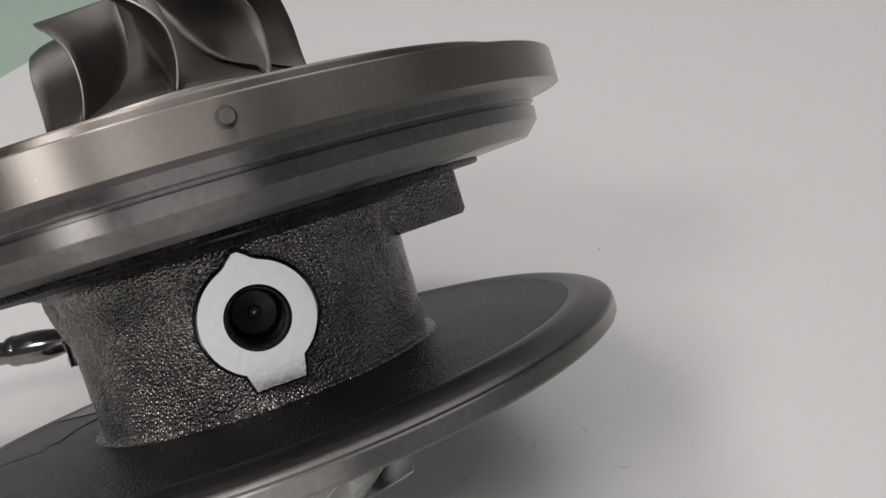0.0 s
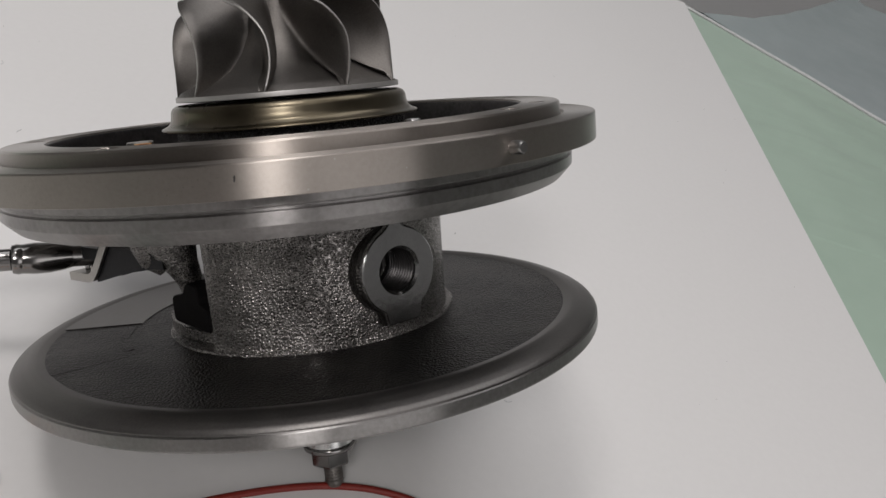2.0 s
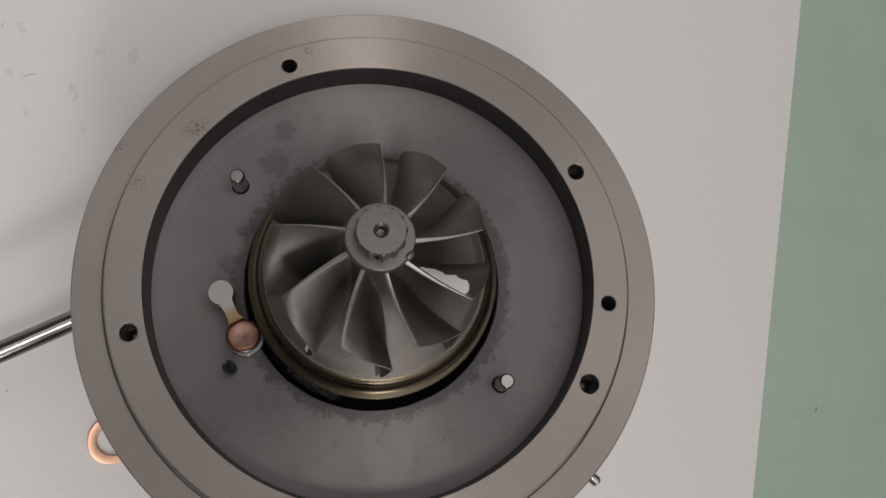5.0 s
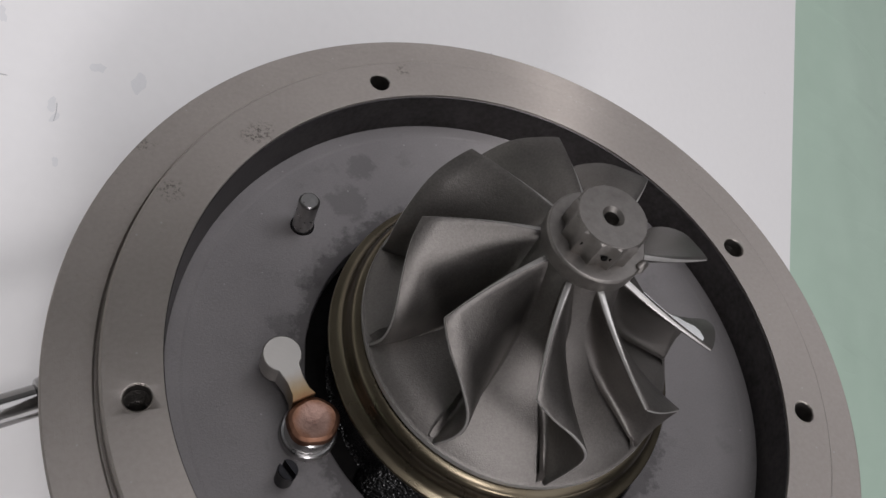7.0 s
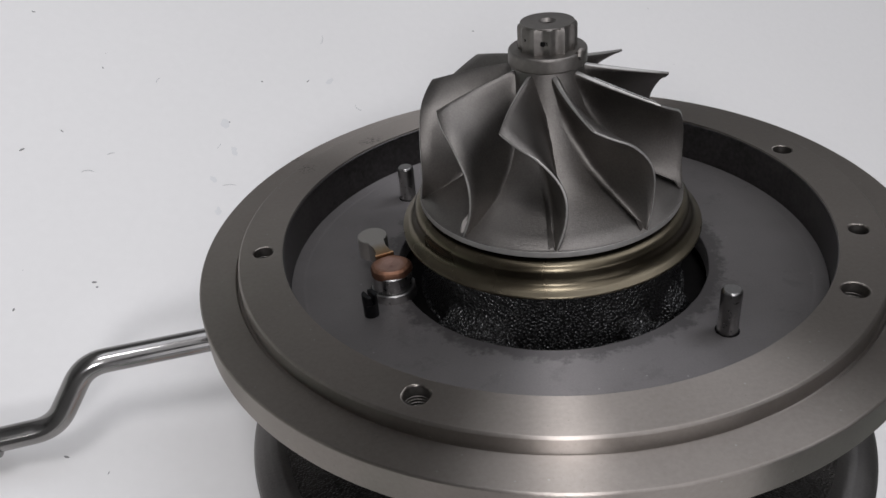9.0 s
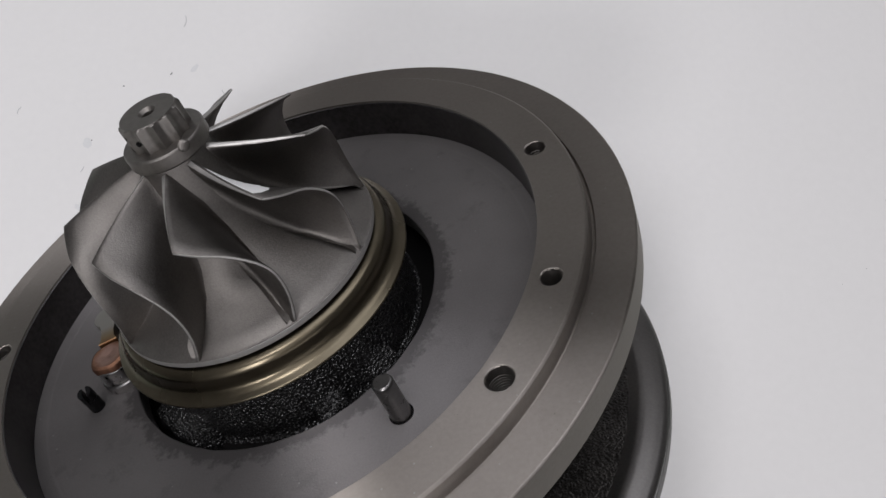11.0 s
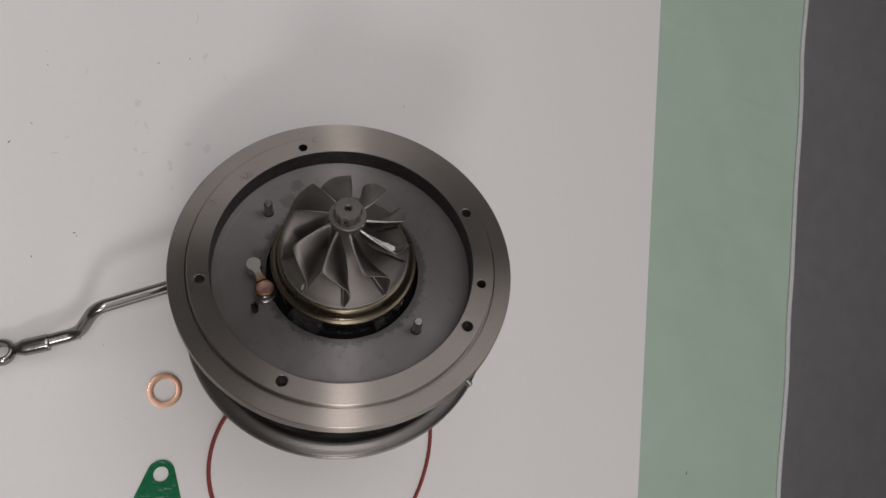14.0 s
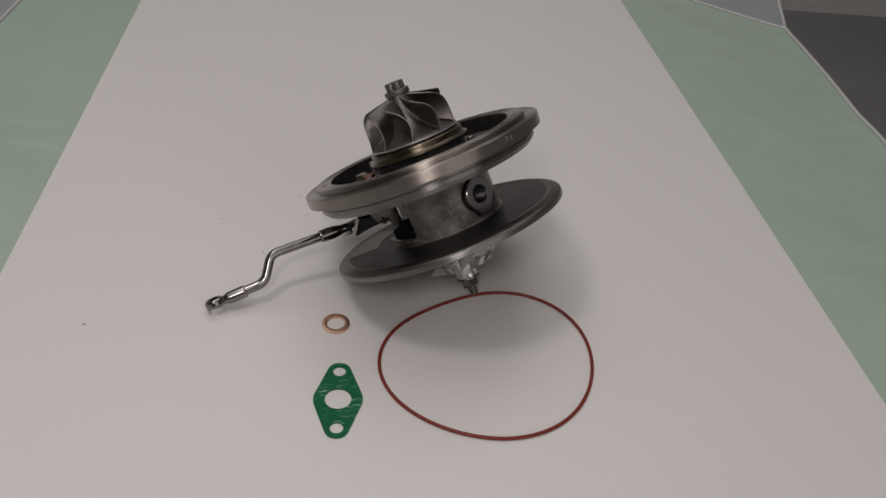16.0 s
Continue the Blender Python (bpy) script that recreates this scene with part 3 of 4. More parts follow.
def nozzle_ring():
    prof = rounded([(48.2, -9.5), (48.2, 0), (55.65, 0), (56.0, -0.35), (56.05, -3.0), (56.6, -3.05), (56.8, -2.35), (62.75, -2.35), (63.0, -2.6), (63.0, -7.7), (58.3, -8.0), (58.1, -9.6), (57.5, -9.8), (57.5, -10.3), (58.0, -10.5),
                    (57.9, -12.6), (55.6, -15.0), (46, -15.6), (46, -9.5)], 0.12, 2, True)
    ring = part("nozzle_ring", lathe(prof, 192, True), TURNED, turbo, "turned steel flange ring with six small bolt holes")
    holes = [(106.9, 1.6, 0), (23.0, 1.75, 1), (-11.8, 1.6, 0), (-32.2, 2.0, 1), (-115.0, 1.95, 1), (-170.9, 1.75, 1)]
    cuts = []
    for a, r, _ in holes:
        c = polar(51.6, a)
        cuts.append(moved(lathe([(0, -7.0), (r, -7.0), (r, -0.25), (r + 0.28, 0.02), (r + 0.28, 1), (0, 1)], 28), Matrix.Translation(c)))
    stud_dir = polar(1, -47.7)
    carve(ring, cuts)
    ring.data.materials.append(NUT)
    ring.data.materials.append(STAINED)
    for f in ring.data.polygons:
        if f.center.z * 1000 < -0.4 and any((f.center * 1000 - polar(51.6, a)).xy.length < r + 0.05 for a, r, _ in holes):
            f.material_index = 1
        elif f.center.z * 1000 < -7.85:
            f.material_index = 2
    for a, r, threaded in holes:
        c = polar(51.6, a)
        if threaded:
            part("thread", moved(spiral(r + 0.03, -6.6, -1.8, 0.55, 0.09), Matrix.Translation(c)), NUT, ring, "screw thread in a bolt hole")
    part("inner_wall", lathe([(48.25, -0.35), (48.08, -0.5), (48.05, -1.0), (48.05, -8.52), (48.25, -8.52)], 160), INNER, ring, "dark inner wall of the ring")
    # small dark nick on the rim
    nick = polar(1, -88.4)
    mk = Matrix.Translation(nick * 62.85 + Vector((0, 0, -4.6))) @ nick.to_track_quat("Z", "Y").to_matrix().to_4x4()
    part("rim_nick", moved(prism([(-0.18, -0.45), (0.06, -0.5), (0.2, 0.2), (0.08, 0.5), (-0.12, 0.3)], 0, 0.2, 0.04), mk), MILLED, ring, "small dark nick")
    # dowel standing out of the rim
    m = Matrix.Translation(stud_dir * 61.5 + Vector((0, 0, -5.0))) @ stud_dir.to_track_quat("Z", "Y").to_matrix().to_4x4()
    part("locating_pin", moved(lathe([(0, 0), (1.15, 0), (1.15, 3.2), (0.85, 3.7), (0, 3.7)], 20), m), PIN, ring, "short steel locating pin in the rim")
    return ring


def nozzle_plate():
    def ragged(a, r, z):
        if r < 29:
            return r + 0.16 * noise.noise(Vector((math.cos(a) * 9, math.sin(a) * 9, 1)))
        return r
    prof = rounded([(28.3, -12), (28.3, -8.5), (40, -8.5), (45.4, -8.5), (45.9, -8.38), (48.1, -8.36), (48.1, -12)], 0.12, 1, True)
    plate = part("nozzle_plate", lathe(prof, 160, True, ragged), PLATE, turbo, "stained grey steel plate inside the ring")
    for x, y, z in ((-27.9, 24.5, -1.2), (26.1, -25.2, -0.5)):
        part("dowel_pin", moved(lathe([(0, -9), (1.66, -9), (1.66, z - 0.5), (1.4, z - 0.08), (1.28, z), (0, z)], 28), Matrix.Translation((x, y, 0))), PIN, plate, "upright ground steel dowel pin")
        # Thin black ring paints the shade round the pin's foot.
        part("pin_hole", moved(lathe([(1.6, -8.46), (1.9, -8.46), (1.98, -8.52), (1.6, -8.6)], 28, True), Matrix.Translation((x, y, 0))), VOID, plate, "black ring painted for the shade in the pin's clearance")
    # slotted stop screw
    s = Matrix.Translation((-31.8, -16.5, 0)) @ Matrix.Rotation(radians(35), 4, "Z")
    scr = bmesh.new()
    for sx in (-1, 1):
        half = [(sx * 0.32 + sx * 1.0 * math.cos(t) * (1 if k not in (0, 8) else 0), 1.3 * math.sin(t)) for k, t in ((k, -math.pi / 2 + math.pi * k / 8) for k in range(9))]
        scr = joined(scr, prism(half if sx > 0 else half[::-1], -6.0, -4.1, 0.12))
    scr = joined(scr, lathe([(0, -9), (1.3, -9), (1.3, -5.9), (0, -5.9)], 20))
    part("stop_screw", moved(scr, s), DARK_STEEL, plate, "black slotted stop screw")
    return plate


def crank():
    h, v = Vector((-32.5, -0.9)), Vector((-28.4, -10.3))
    d = (v - h).normalized()
    n = Vector((-d.y, d.x))
    out = []
    for k in range(17):
        t = radians(35 + 290 * k / 16)
        out.append(h + d * 2.75 * math.cos(t) + n * 2.75 * math.sin(t))
    out += [h + d * 4.4 - n * 1.2, h + d * 6.2 - n * 1.3, v - d * 3.2 - n * 1.7, v - d * 3.2 + n * 1.7, h + d * 6.2 + n * 1.3, h + d * 4.4 + n * 1.2]
    arm = part("inner_crank", prism([tuple(p) for p in out], -6.0, -2.1, 0.15), TINTED, turbo, "ground steel crank with a round head and heat-tinted neck")
    part("bush", joined(rod_at(v.x, v.y, -9, -6.7, 4.0, 32, 0.2), rod_at(v.x, v.y, -6.8, -3.6, 3.5, 32, 0.2)), PIN, arm, "turned steel bush")
    cap = lathe([(0, -0.75), (0.9, -0.72), (1.6, -0.45), (2.8, -0.3), (3.3, -0.6), (3.5, -1.1), (3.5, -1.8), (0, -1.8)], 32, shape=lambda a, r, z: r * (1 + 0.05 * math.sin(2 * a + 1) + 0.03 * math.sin(5 * a)))
    ob = part("rivet_head", cap, RIVET, arm, "copper-brown brazed rivet head")
    ob.location = (v.x * 0.001, v.y * 0.001, -0.0021)
    # shaft to the outer arm
    part("crank_shaft", rod_at(v.x, v.y, -27, -8.9, 2.6, 24), DARK_STEEL, arm)
    return arm


def heat_shield():
    prof = rounded([(15.0, 4.85), (22.0, 4.85), (22.9, 4.75), (23.75, 4.4), (24.25, 3.6), (24.4, 2.3), (24.7, 1.35), (25.4, 0.7), (26.45, 0.3), (26.55, 0.0), (26.3, -0.2), (25.0, 0.2), (15.0, 0.6)], 0.35, 3, True)
    return part("heat_shield", lathe(prof, 128, True), BRONZE, turbo, "brass-tinted heat shield ring under the wheel")


def turbine_wheel():
    hub_r = [(29.0, 5.7), (26, 6.3), (22, 7.3), (18, 8.7), (14, 11.2), (11, 14.4), (8.5, 18.8), (7.2, 21.7), (6.3, 22.9)]
    prof = [(0, 28.9)] + [(5.7, 28.9)] + [(lerp_table(z, hub_r), z) for z in (26, 24, 22, 20, 18, 16, 14, 12.5, 11, 9.7, 8.5, 7.8, 7.2)] + rounded([(22.4, 6.55), (22.95, 6.4), (23.0, 5.4), (21, 5.25), (0, 5.25)], 0.15, 2)
    wheel = part("turbine_wheel", lathe(prof, 108), INCONEL, turbo, "dull nickel-alloy turbine wheel with nine curved blades")
    tip = [(24.7, 20.1, -26.6), (23.1, 20.9, -18.1), (21.5, 21.5, -9.9), (18.5, 22.0, -2.4), (15.2, 22.3, 1.2), (10.7, 22.4, 0.9), (6.4, 22.75, -2.6)]
    hub = [(28.2, -36.0), (25.2, -27.0), (22.0, -18.5), (18.0, -10.5), (14.0, -5.0), (10.2, -2.0), (6.4, -2.6)]
    nm = 19
    span = (0.0, 0.015, 0.035, 0.065, 0.11, 0.2, 0.34, 0.5, 0.66, 0.83, 1.0)

    def smooth(table, u, col):
        x = u * (len(table) - 1)
        i = min(int(x), len(table) - 2)
        t = x - i
        p = [table[max(0, min(len(table) - 1, i + o))][col] for o in (-1, 0, 1, 2)]
        return 0.5 * (2 * p[1] + (p[2] - p[0]) * t + (2 * p[0] - 5 * p[1] + 4 * p[2] - p[3]) * t * t + (3 * p[1] - p[0] - 3 * p[2] + p[3]) * t ** 3)

    def surface(u, s):
        zt, rt, at = (smooth(tip, u, c) for c in range(3))
        zh, ah = (smooth(hub, u, c) for c in range(2))
        rh = lerp_table(zh, hub_r) - 0.4
        z, r, a = zh + (zt - zh) * s, rh + (rt - rh) * s, ah + (at - ah) * (s ** 0.8)
        return polar(r, a - 89.0, z)

    def thick(i, j):
        s = span[j]
        t = 0.5 + 0.75 * (1 - s) + 2.4 * (1 - s) ** 24 * min(1, i / 6)
        return t if 0 < i < nm - 1 else 0.75 * t
    grid = [[surface(i / (nm - 1), q) for q in span] for i in range(nm)]
    bm = sheet(grid, thick, 1)
    bmesh.ops.recalc_face_normals(bm, faces=bm.faces)
    sharp = [e for e in bm.edges if len(e.link_faces) == 2 and e.calc_face_angle() > radians(55)]
    bmesh.ops.bevel(bm, geom=sharp, offset=0.09, segments=1, affect="EDGES")
    first = part("blade", bm, INCONEL, wheel, angle=50, flat=False)
    first.data.materials.append(GROUND)
    wheel.data.materials.append(GROUND)
    for f in wheel.data.polygons:
        if math.hypot(f.center.x, f.center.y) > 0.0228 and abs(f.normal.z) < 0.5:
            f.material_index = 1
    for k in range(1, 9):
        b = new("blade", first.data)
        b.parent = wheel
        b.rotation_euler = (0, 0, radians(40 * k))
    # white paint dab near the outlet edge of one blade
    dab = []
    for i in range(9):
        row = []
        for j in range(13):
            s = 0.22 + 0.66 * j / 12
            w = 1 + 0.45 * noise.noise(Vector((j * 0.5, 0, 2)))
            end = min(1, j / 2, (12 - j) / 2)
            u = 0.02 + (0.19 * w * i / 8) * (0.35 + 0.65 * end)
            q = surface(u, s)
            du, dv = surface(u + 0.01, s) - q, surface(u, s + 0.01) - q
            nn = du.cross(dv).normalized()
            nn = nn if nn.z > 0 else -nn
            row.append(q + nn * (0.25 + 0.375 * (1 - s) + 0.08))
        dab.append(row)
    ob = part("paint_mark", sheet(dab, lambda i, j: 0.05), PAINT, wheel, "white paint dab on a blade", 60)
    ob.rotation_euler = (0, 0, radians(80))
    # collar and twelve-sided nut
    part("collar", lathe(rounded([(0, 28.7), (6.2, 28.7), (6.4, 28.95), (6.4, 30.9), (6.2, 31.2), (0, 31.2)], 0.12, 2), 64), NUT, wheel)

    def lobes(a, r, z):
        if r < 3:
            return r
        return r * (1 - 0.115 * (0.5 - 0.5 * math.cos(12 * a)) ** 0.6) if r > 4.38 else r
    nut = part("nut", lathe([(4.8, 31.0), (4.8, 32), (4.8, 34.7), (4.65, 35.1), (4.35, 35.25), (4.3, 35.4), (1.4, 35.4), (0.95, 34.9), (0.9, 32.5), (0, 32.2)], 144, shape=lobes), NUT, wheel, "twelve-sided steel nut with a centre hole", 24, False)
    # Small black studs paint the shade of dimples in the nut.
    for a, z in ((-104, 33.0), (-92, 33.1), (-148, 33.3), (-30, 33.0)):
        m = Matrix.Translation(polar(4.35, a, z)) @ polar(1, a).to_track_quat("Z", "Y").to_matrix().to_4x4()
        part("punch_mark", moved(lathe([(0, 0), (0.42, 0), (0.34, 0.26), (0, 0.2)], 12), m), VOID, nut, "black dot painted for the shade in a punched dimple")
    burr = lathe([(0, -0.9), (0.5, -0.8), (0.8, -0.2), (0.7, 0.5), (0.3, 0.9), (0, 1.0)], 14, shape=lambda a, r, z: r * (1 + 0.3 * math.sin(2 * a + z)))
    part("burr", moved(burr, Matrix.Translation(polar(6.3, -38, 31.0))), NUT, wheel, "rough burr on the collar")
    return wheel


def centre_housing():
    body = [(23.6, 0.3), (23.6, -13), (28, -14.5), (46.2, -15.2), (46.2, -16.5), (43, -16.6), (33, -17.0), (31.2, -18.0), (30.6, -20), (30.3, -38.6), (30.3, -40.6), (30.4, -41.4), (30.6, -41.9), (31.0, -42.3)]

    def waist(a, r, z):
        d = math.degrees(a)
        d = d - 360 if d > 180 else d
        out = r
        if z < -17.9 and z > -41.5:
            # cast flank cut back where the crank swings
            e = 0.0
            if d < -122:
                e = min(1, (-122 - d) / 4)
            elif d > 140:
                e = min(1, (d - 140) / 20)
            foot = max(0, min(1, (-z - 37.5) / 1.8))
            collar = 2.2 + 0.1 * (d + 135) if d < 0 else 1.0
            out = r - (9.5 * e) * (1 - foot) - collar * e * foot
            # slightly flat sides
            out -= 1.2 * (0.5 - 0.5 * math.cos(2 * (a - radians(-75))))
        lump = 0.12 * noise.noise(Vector((r * math.cos(a), r * math.sin(a), z)) * 0.5) + 0.25 * noise.noise(Vector((r * math.cos(a), r * math.sin(a), z)) * 0.1)
        return out + lump
    prof = []
    body = rounded(body, 0.8, 3)
    for (r0, z0), (r1, z1) in zip(body, body[1:]):
        n = max(1, int(math.hypot(r1 - r0, z1 - z0) / 1.2))
        prof += [(r0 + (r1 - r0) * k / n, z0 + (z1 - z0) * k / n) for k in range(n)]
    prof.append(body[-1])
    stub = [p for p in prof if p[1] > -15.1]
    rest = [p for p in prof if p[1] <= -14.8]
    top = [p for p in rest if p[1] > -17.1]
    rest = [p for p in rest if p[1] <= -16.95]
    house = part("centre_housing", lathe(rest, 168, shape=waist), CAST, turbo, "rough sand-cast iron bearing housing", 60)
    # Ledge in the darkened iron, since shade falls there.
    part("shoulder", lathe(top, 168, shape=waist), CAST_SHADED, house, "casting shoulder, darkened in colour for the shade under the ring", 60)
    ax = polar(1, -50.0)
    cut = bmesh.new()
    cut.from_mesh(house.data)
    gone = [v for v in cut.verts if (v.co * 1000).dot(ax) > 20 and ((v.co * 1000 - Vector((0, 0, -28.6))) - ax * ((v.co * 1000).dot(ax))).length < 5.2]
    bmesh.ops.delete(cut, geom=gone, context="VERTS")
    cut.to_mesh(house.data)
    cut.free()
    neck = part("sooted_neck", lathe([q for q in stub if q[1] > -13.5], 120, shape=waist), SOOT, house, "black sooted casting, darkened further for the shade under the wheel", 60)
    # Floor painted black, since the gap below the plate lies in deep shade.
    part("throat_floor", lathe([(23.5, -13.2), (25.5, -14.4), (30.0, -14.8), (46.0, -15.2)], 120), VOID, neck, "floor of the opening, painted black for its deep shade")
    for a0, a1, r1, top in ((-146, -106, 27.4, -9.6), (-66, -50, 26.6, -10.6), (-42, -24, 26.2, -11.4)):
        rows = []
        for i in range(25):
            end = min(1, i / 4, (24 - i) / 4) ** 0.5
            row = []
            for r, z in ((22.8, -6.5), (24.0, top + 1.4), (25.4, top), (r1 - 0.4, top - 0.6), (r1, top - 2.0), (r1, -14.6)):
                q = polar(22.8 + (r - 22.8) * end, a0 + (a1 - a0) * i / 24, -14.6 + (z + 14.6) * end)
                row.append(q + 0.35 * Vector((q.x, q.y, 12)).normalized() * noise.noise(q * 0.5))
            rows.append(row)
        web = bmesh.new()
        grid = [[web.verts.new(q) for q in row] for row in rows]
        for ra, rb in zip(grid, grid[1:]):
            for k in range(5):
                web.faces.new((ra[k], ra[k + 1], rb[k + 1], rb[k]))
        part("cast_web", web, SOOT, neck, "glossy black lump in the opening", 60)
    # oil port: raised boss with a milled face and a threaded bore
    ax = polar(1, -50.0)
    frame_m = Matrix((( -ax.y, 0, ax.x), (ax.x, 0, ax.y), (0, 1, 0))).to_4x4()   # x sideways, y up the axis, z outwards
    base = Matrix.Translation(Vector((0, 0, -28.6)))
    rim = []
    for k in range(64):
        t = 2 * math.pi * k / 64
        x, y = 8.5 * math.cos(t), 8.5 * math.sin(t)
        if y > 6.4:
            y += 1.7 * max(0, 1 - abs(x + 0.4) / 2.4)
        if y < -5.2:
            y = max(-10.2, -8.5 - (1.7 if -3.9 < x < 4.6 else 0)) if -3.9 < x < 4.6 else y
        rim.append((x, y))
    # The boss takes the darkened iron to paint the shade round the face.
    boss = prism([(x * 1.055, y * 1.03) for x, y in rim], 22, 32.0, 0.5)
    part("port_boss", moved(boss, base @ frame_m), CAST_SHADED, house, angle=50)
    face = part("port_face", moved(prism(rim, 31.5, 33.0, 0.25), base @ frame_m), PORT, house, "bright milled oil port face")
    carve(face, [moved(lathe([(0, 20), (4.3, 20), (4.3, 32.4), (4.9, 33.2), (4.9, 36), (0, 36)], 48), base @ frame_m)])
    carve([o for o in house.children if o.name.startswith("port_boss")][0], [moved(lathe([(0, 15), (4.3, 15), (4.3, 40), (0, 40)], 48), base @ frame_m)])
    part("bore", moved(lathe(rounded([(0, 16.0), (1.0, 16.2), (1.0, 20.6), (3.5, 21.4), (3.6, 22.4), (4.32, 22.8), (4.32, 32.3)], 0.25, 2), 40), base @ frame_m), MILLED, face, "dark oily oil bore")
    # Added bright ball that stands for a glint deep in the bore.
    part("glint_ball", moved(lathe([(0, -0.85)] + [(0.85 * math.sin(t), -0.85 * math.cos(t)) for t in (math.pi * k / 8 for k in range(1, 8))] + [(0, 0.85)], 20), base @ frame_m @ Matrix.Translation((0, 0, 20.6))), LEVER, face, "tiny added ball that stands for a glint in the bore")
    part("thread", moved(spiral(4.25, 22.8, 31.8, 0.8, 0.26, 28), base @ frame_m), INNER, face, "steel thread inside the oil port")
    # lug beside the housing
    lug = rounded([(28.4, 7.2), (35.6, 24.0), (28, 28), (17, 12)], 1.2, 3, True)
    part("lug", prism(lug, -24.6, -15.5, 0.7), CAST, house, "square cast lug under the ring", 50)
    # boss round the crank shaft
    lump = [(0.0, -15.0, 5.6), (0.0, -18.0, 5.4), (0.3, -21.0, 5.0), (1.0, -24.0, 4.2), (2.0, -27.0, 3.3), (3.0, -30.0, 2.5), (3.6, -33.0, 2.2), (3.8, -36.0, 2.4)]
    boss = tube([Vector((-25.9 + dx, -12.0, z)) for dx, z, _ in lump], [r for _, _, r in lump], 40)
    for v in boss.verts:
        v.co += Vector((v.co.x + 24, v.co.y + 12, 0)).normalized() * 0.5 * noise.noise(v.co * 0.35)
    side = tube([Vector((x, -9.6, z)) for x, z in ((-31.0, -15.0), (-31.0, -19.0), (-30.6, -22.5), (-29.4, -25.5), (-27.6, -28.0))], [4.6, 4.5, 4.2, 3.6, 2.2], 32)
    for v in side.verts:
        v.co += 0.4 * Vector((noise.noise(v.co * 0.3), noise.noise(v.co * 0.3 + Vector((9, 0, 0))), 0))
    boss = joined(boss, side)
    part("shaft_boss", boss, CAST, house, "lumpy cast boss round the crank shaft", angle=60)
    # black block low in the flank, painting the shade of a pocket
    part("flank_pocket_shade", moved(prism(rounded([(-8.6, -3.8), (6.4, -4.2), (6.4, 0.4), (2.4, 1.6), (2.6, 5.0), (-2.2, 5.2), (-3.6, 2.6), (-8.6, 1.6)], 1.4, 3, True), -5, 0.6, 0.3),
                               Matrix.Translation(polar(27.2, -139.5, -34.9)) @ polar(1, -136).to_track_quat("Z", "Y").to_matrix().to_4x4()), VOID, house, "black block painting the shade of a pocket in the casting")
    return house


def flange_disc():
    disc_prof = rounded([(29, -42.0), (54.6, -42.0), (56.3, -42.3), (57.2, -42.6), (60.0, -43.6), (61.6, -44.4), (61.6, -46.0), (61.0, -46.4), (52, -46.6), (52, -49), (20, -49), (20, -43)], 0.4, 2, True)
    fine = []
    for (r0, z0), (r1, z1) in zip(disc_prof, disc_prof[1:] + disc_prof[:1]):
        n = max(1, int(math.hypot(r1 - r0, z1 - z0) / 2.0))
        fine += [(r0 + (r1 - r0) * k / n, z0 + (z1 - z0) * k / n) for k in range(n)]
    disc = part("lower_flange", lathe(fine, 168, True), CAST_SHADED, turbo, "wide dark cast flange disc, darkened further for shade, with a smooth turned rim")
    rim = [(54.4, -42.1), (55.4, -41.8), (56.6, -41.55), (57.8, -41.7), (59.5, -42.3), (60.8, -42.95), (61.4, -43.5), (61.4, -43.8), (61.72, -43.95), (61.75, -46.3), (61.0, -46.75), (56, -46.9), (55, -46.2), (54.4, -42.6)]
    edge = part("turned_rim", lathe(rounded(rim, 0.4, 3, True), 192, True), SATIN, disc, "satin rim of the flange with a bright turned edge")
    edge.data.materials.append(SMOOTH)
    for f in edge.data.polygons:
        f.material_index = 1 if f.center.z < -0.0438 else 0

    def sector(a0, a1, r0, r1, z0, z1, bev=0.4):
        out = [tuple(polar(r1, a0 + (a1 - a0) * k / 16).xy) for k in range(17)] + [tuple(polar(r0, a1 - (a1 - a0) * k / 10).xy) for k in range(11)]
        bm = bmesh.new()
        c = polar((r0 + r1) / 2, (a0 + a1) / 2).xy
        lo = [bm.verts.new((*p, z0)) for p in out]
        hi = [bm.verts.new((*(Vector(p) + (c - Vector(p)).normalized() * bev), z1)) for p in out]
        for i in range(len(out)):
            j = (i + 1) % len(out)
            bm.faces.new((lo[i], lo[j], hi[j], hi[i]))
        bm.faces.new(hi)
        bm.faces.new(lo[::-1])
        return bm
    part("raised_pad", sector(-177, -144, 40, 55.8, -42.5, -41.95, 0.8), CAST_SHADED, disc, "slightly raised cast pad", 20)
    part("pad_step", sector(-177, -149, 38.7, 40.7, -42.5, -41.86, 0.95), CAST_SHADED, disc, "worn rounded step beside the pad", 60)
    part("milled_pad", sector(136, 182, 38, 55.9, -42.5, -41.8, 0.8), MILLED, disc, "smooth milled area of the flange", 20)
    # Thin black disc painting the shade in a small hole.
    hole = moved(lathe([(0, 0), (0.75, 0), (0.75, 0.12), (0, 0.12)], 16), Matrix.Translation(polar(59.3, -158.8, -42.42)) @ Matrix.Rotation(radians(24), 4, polar(1, -158.8 + 90)))
    part("vent_hole", hole, VOID, disc)
    return disc


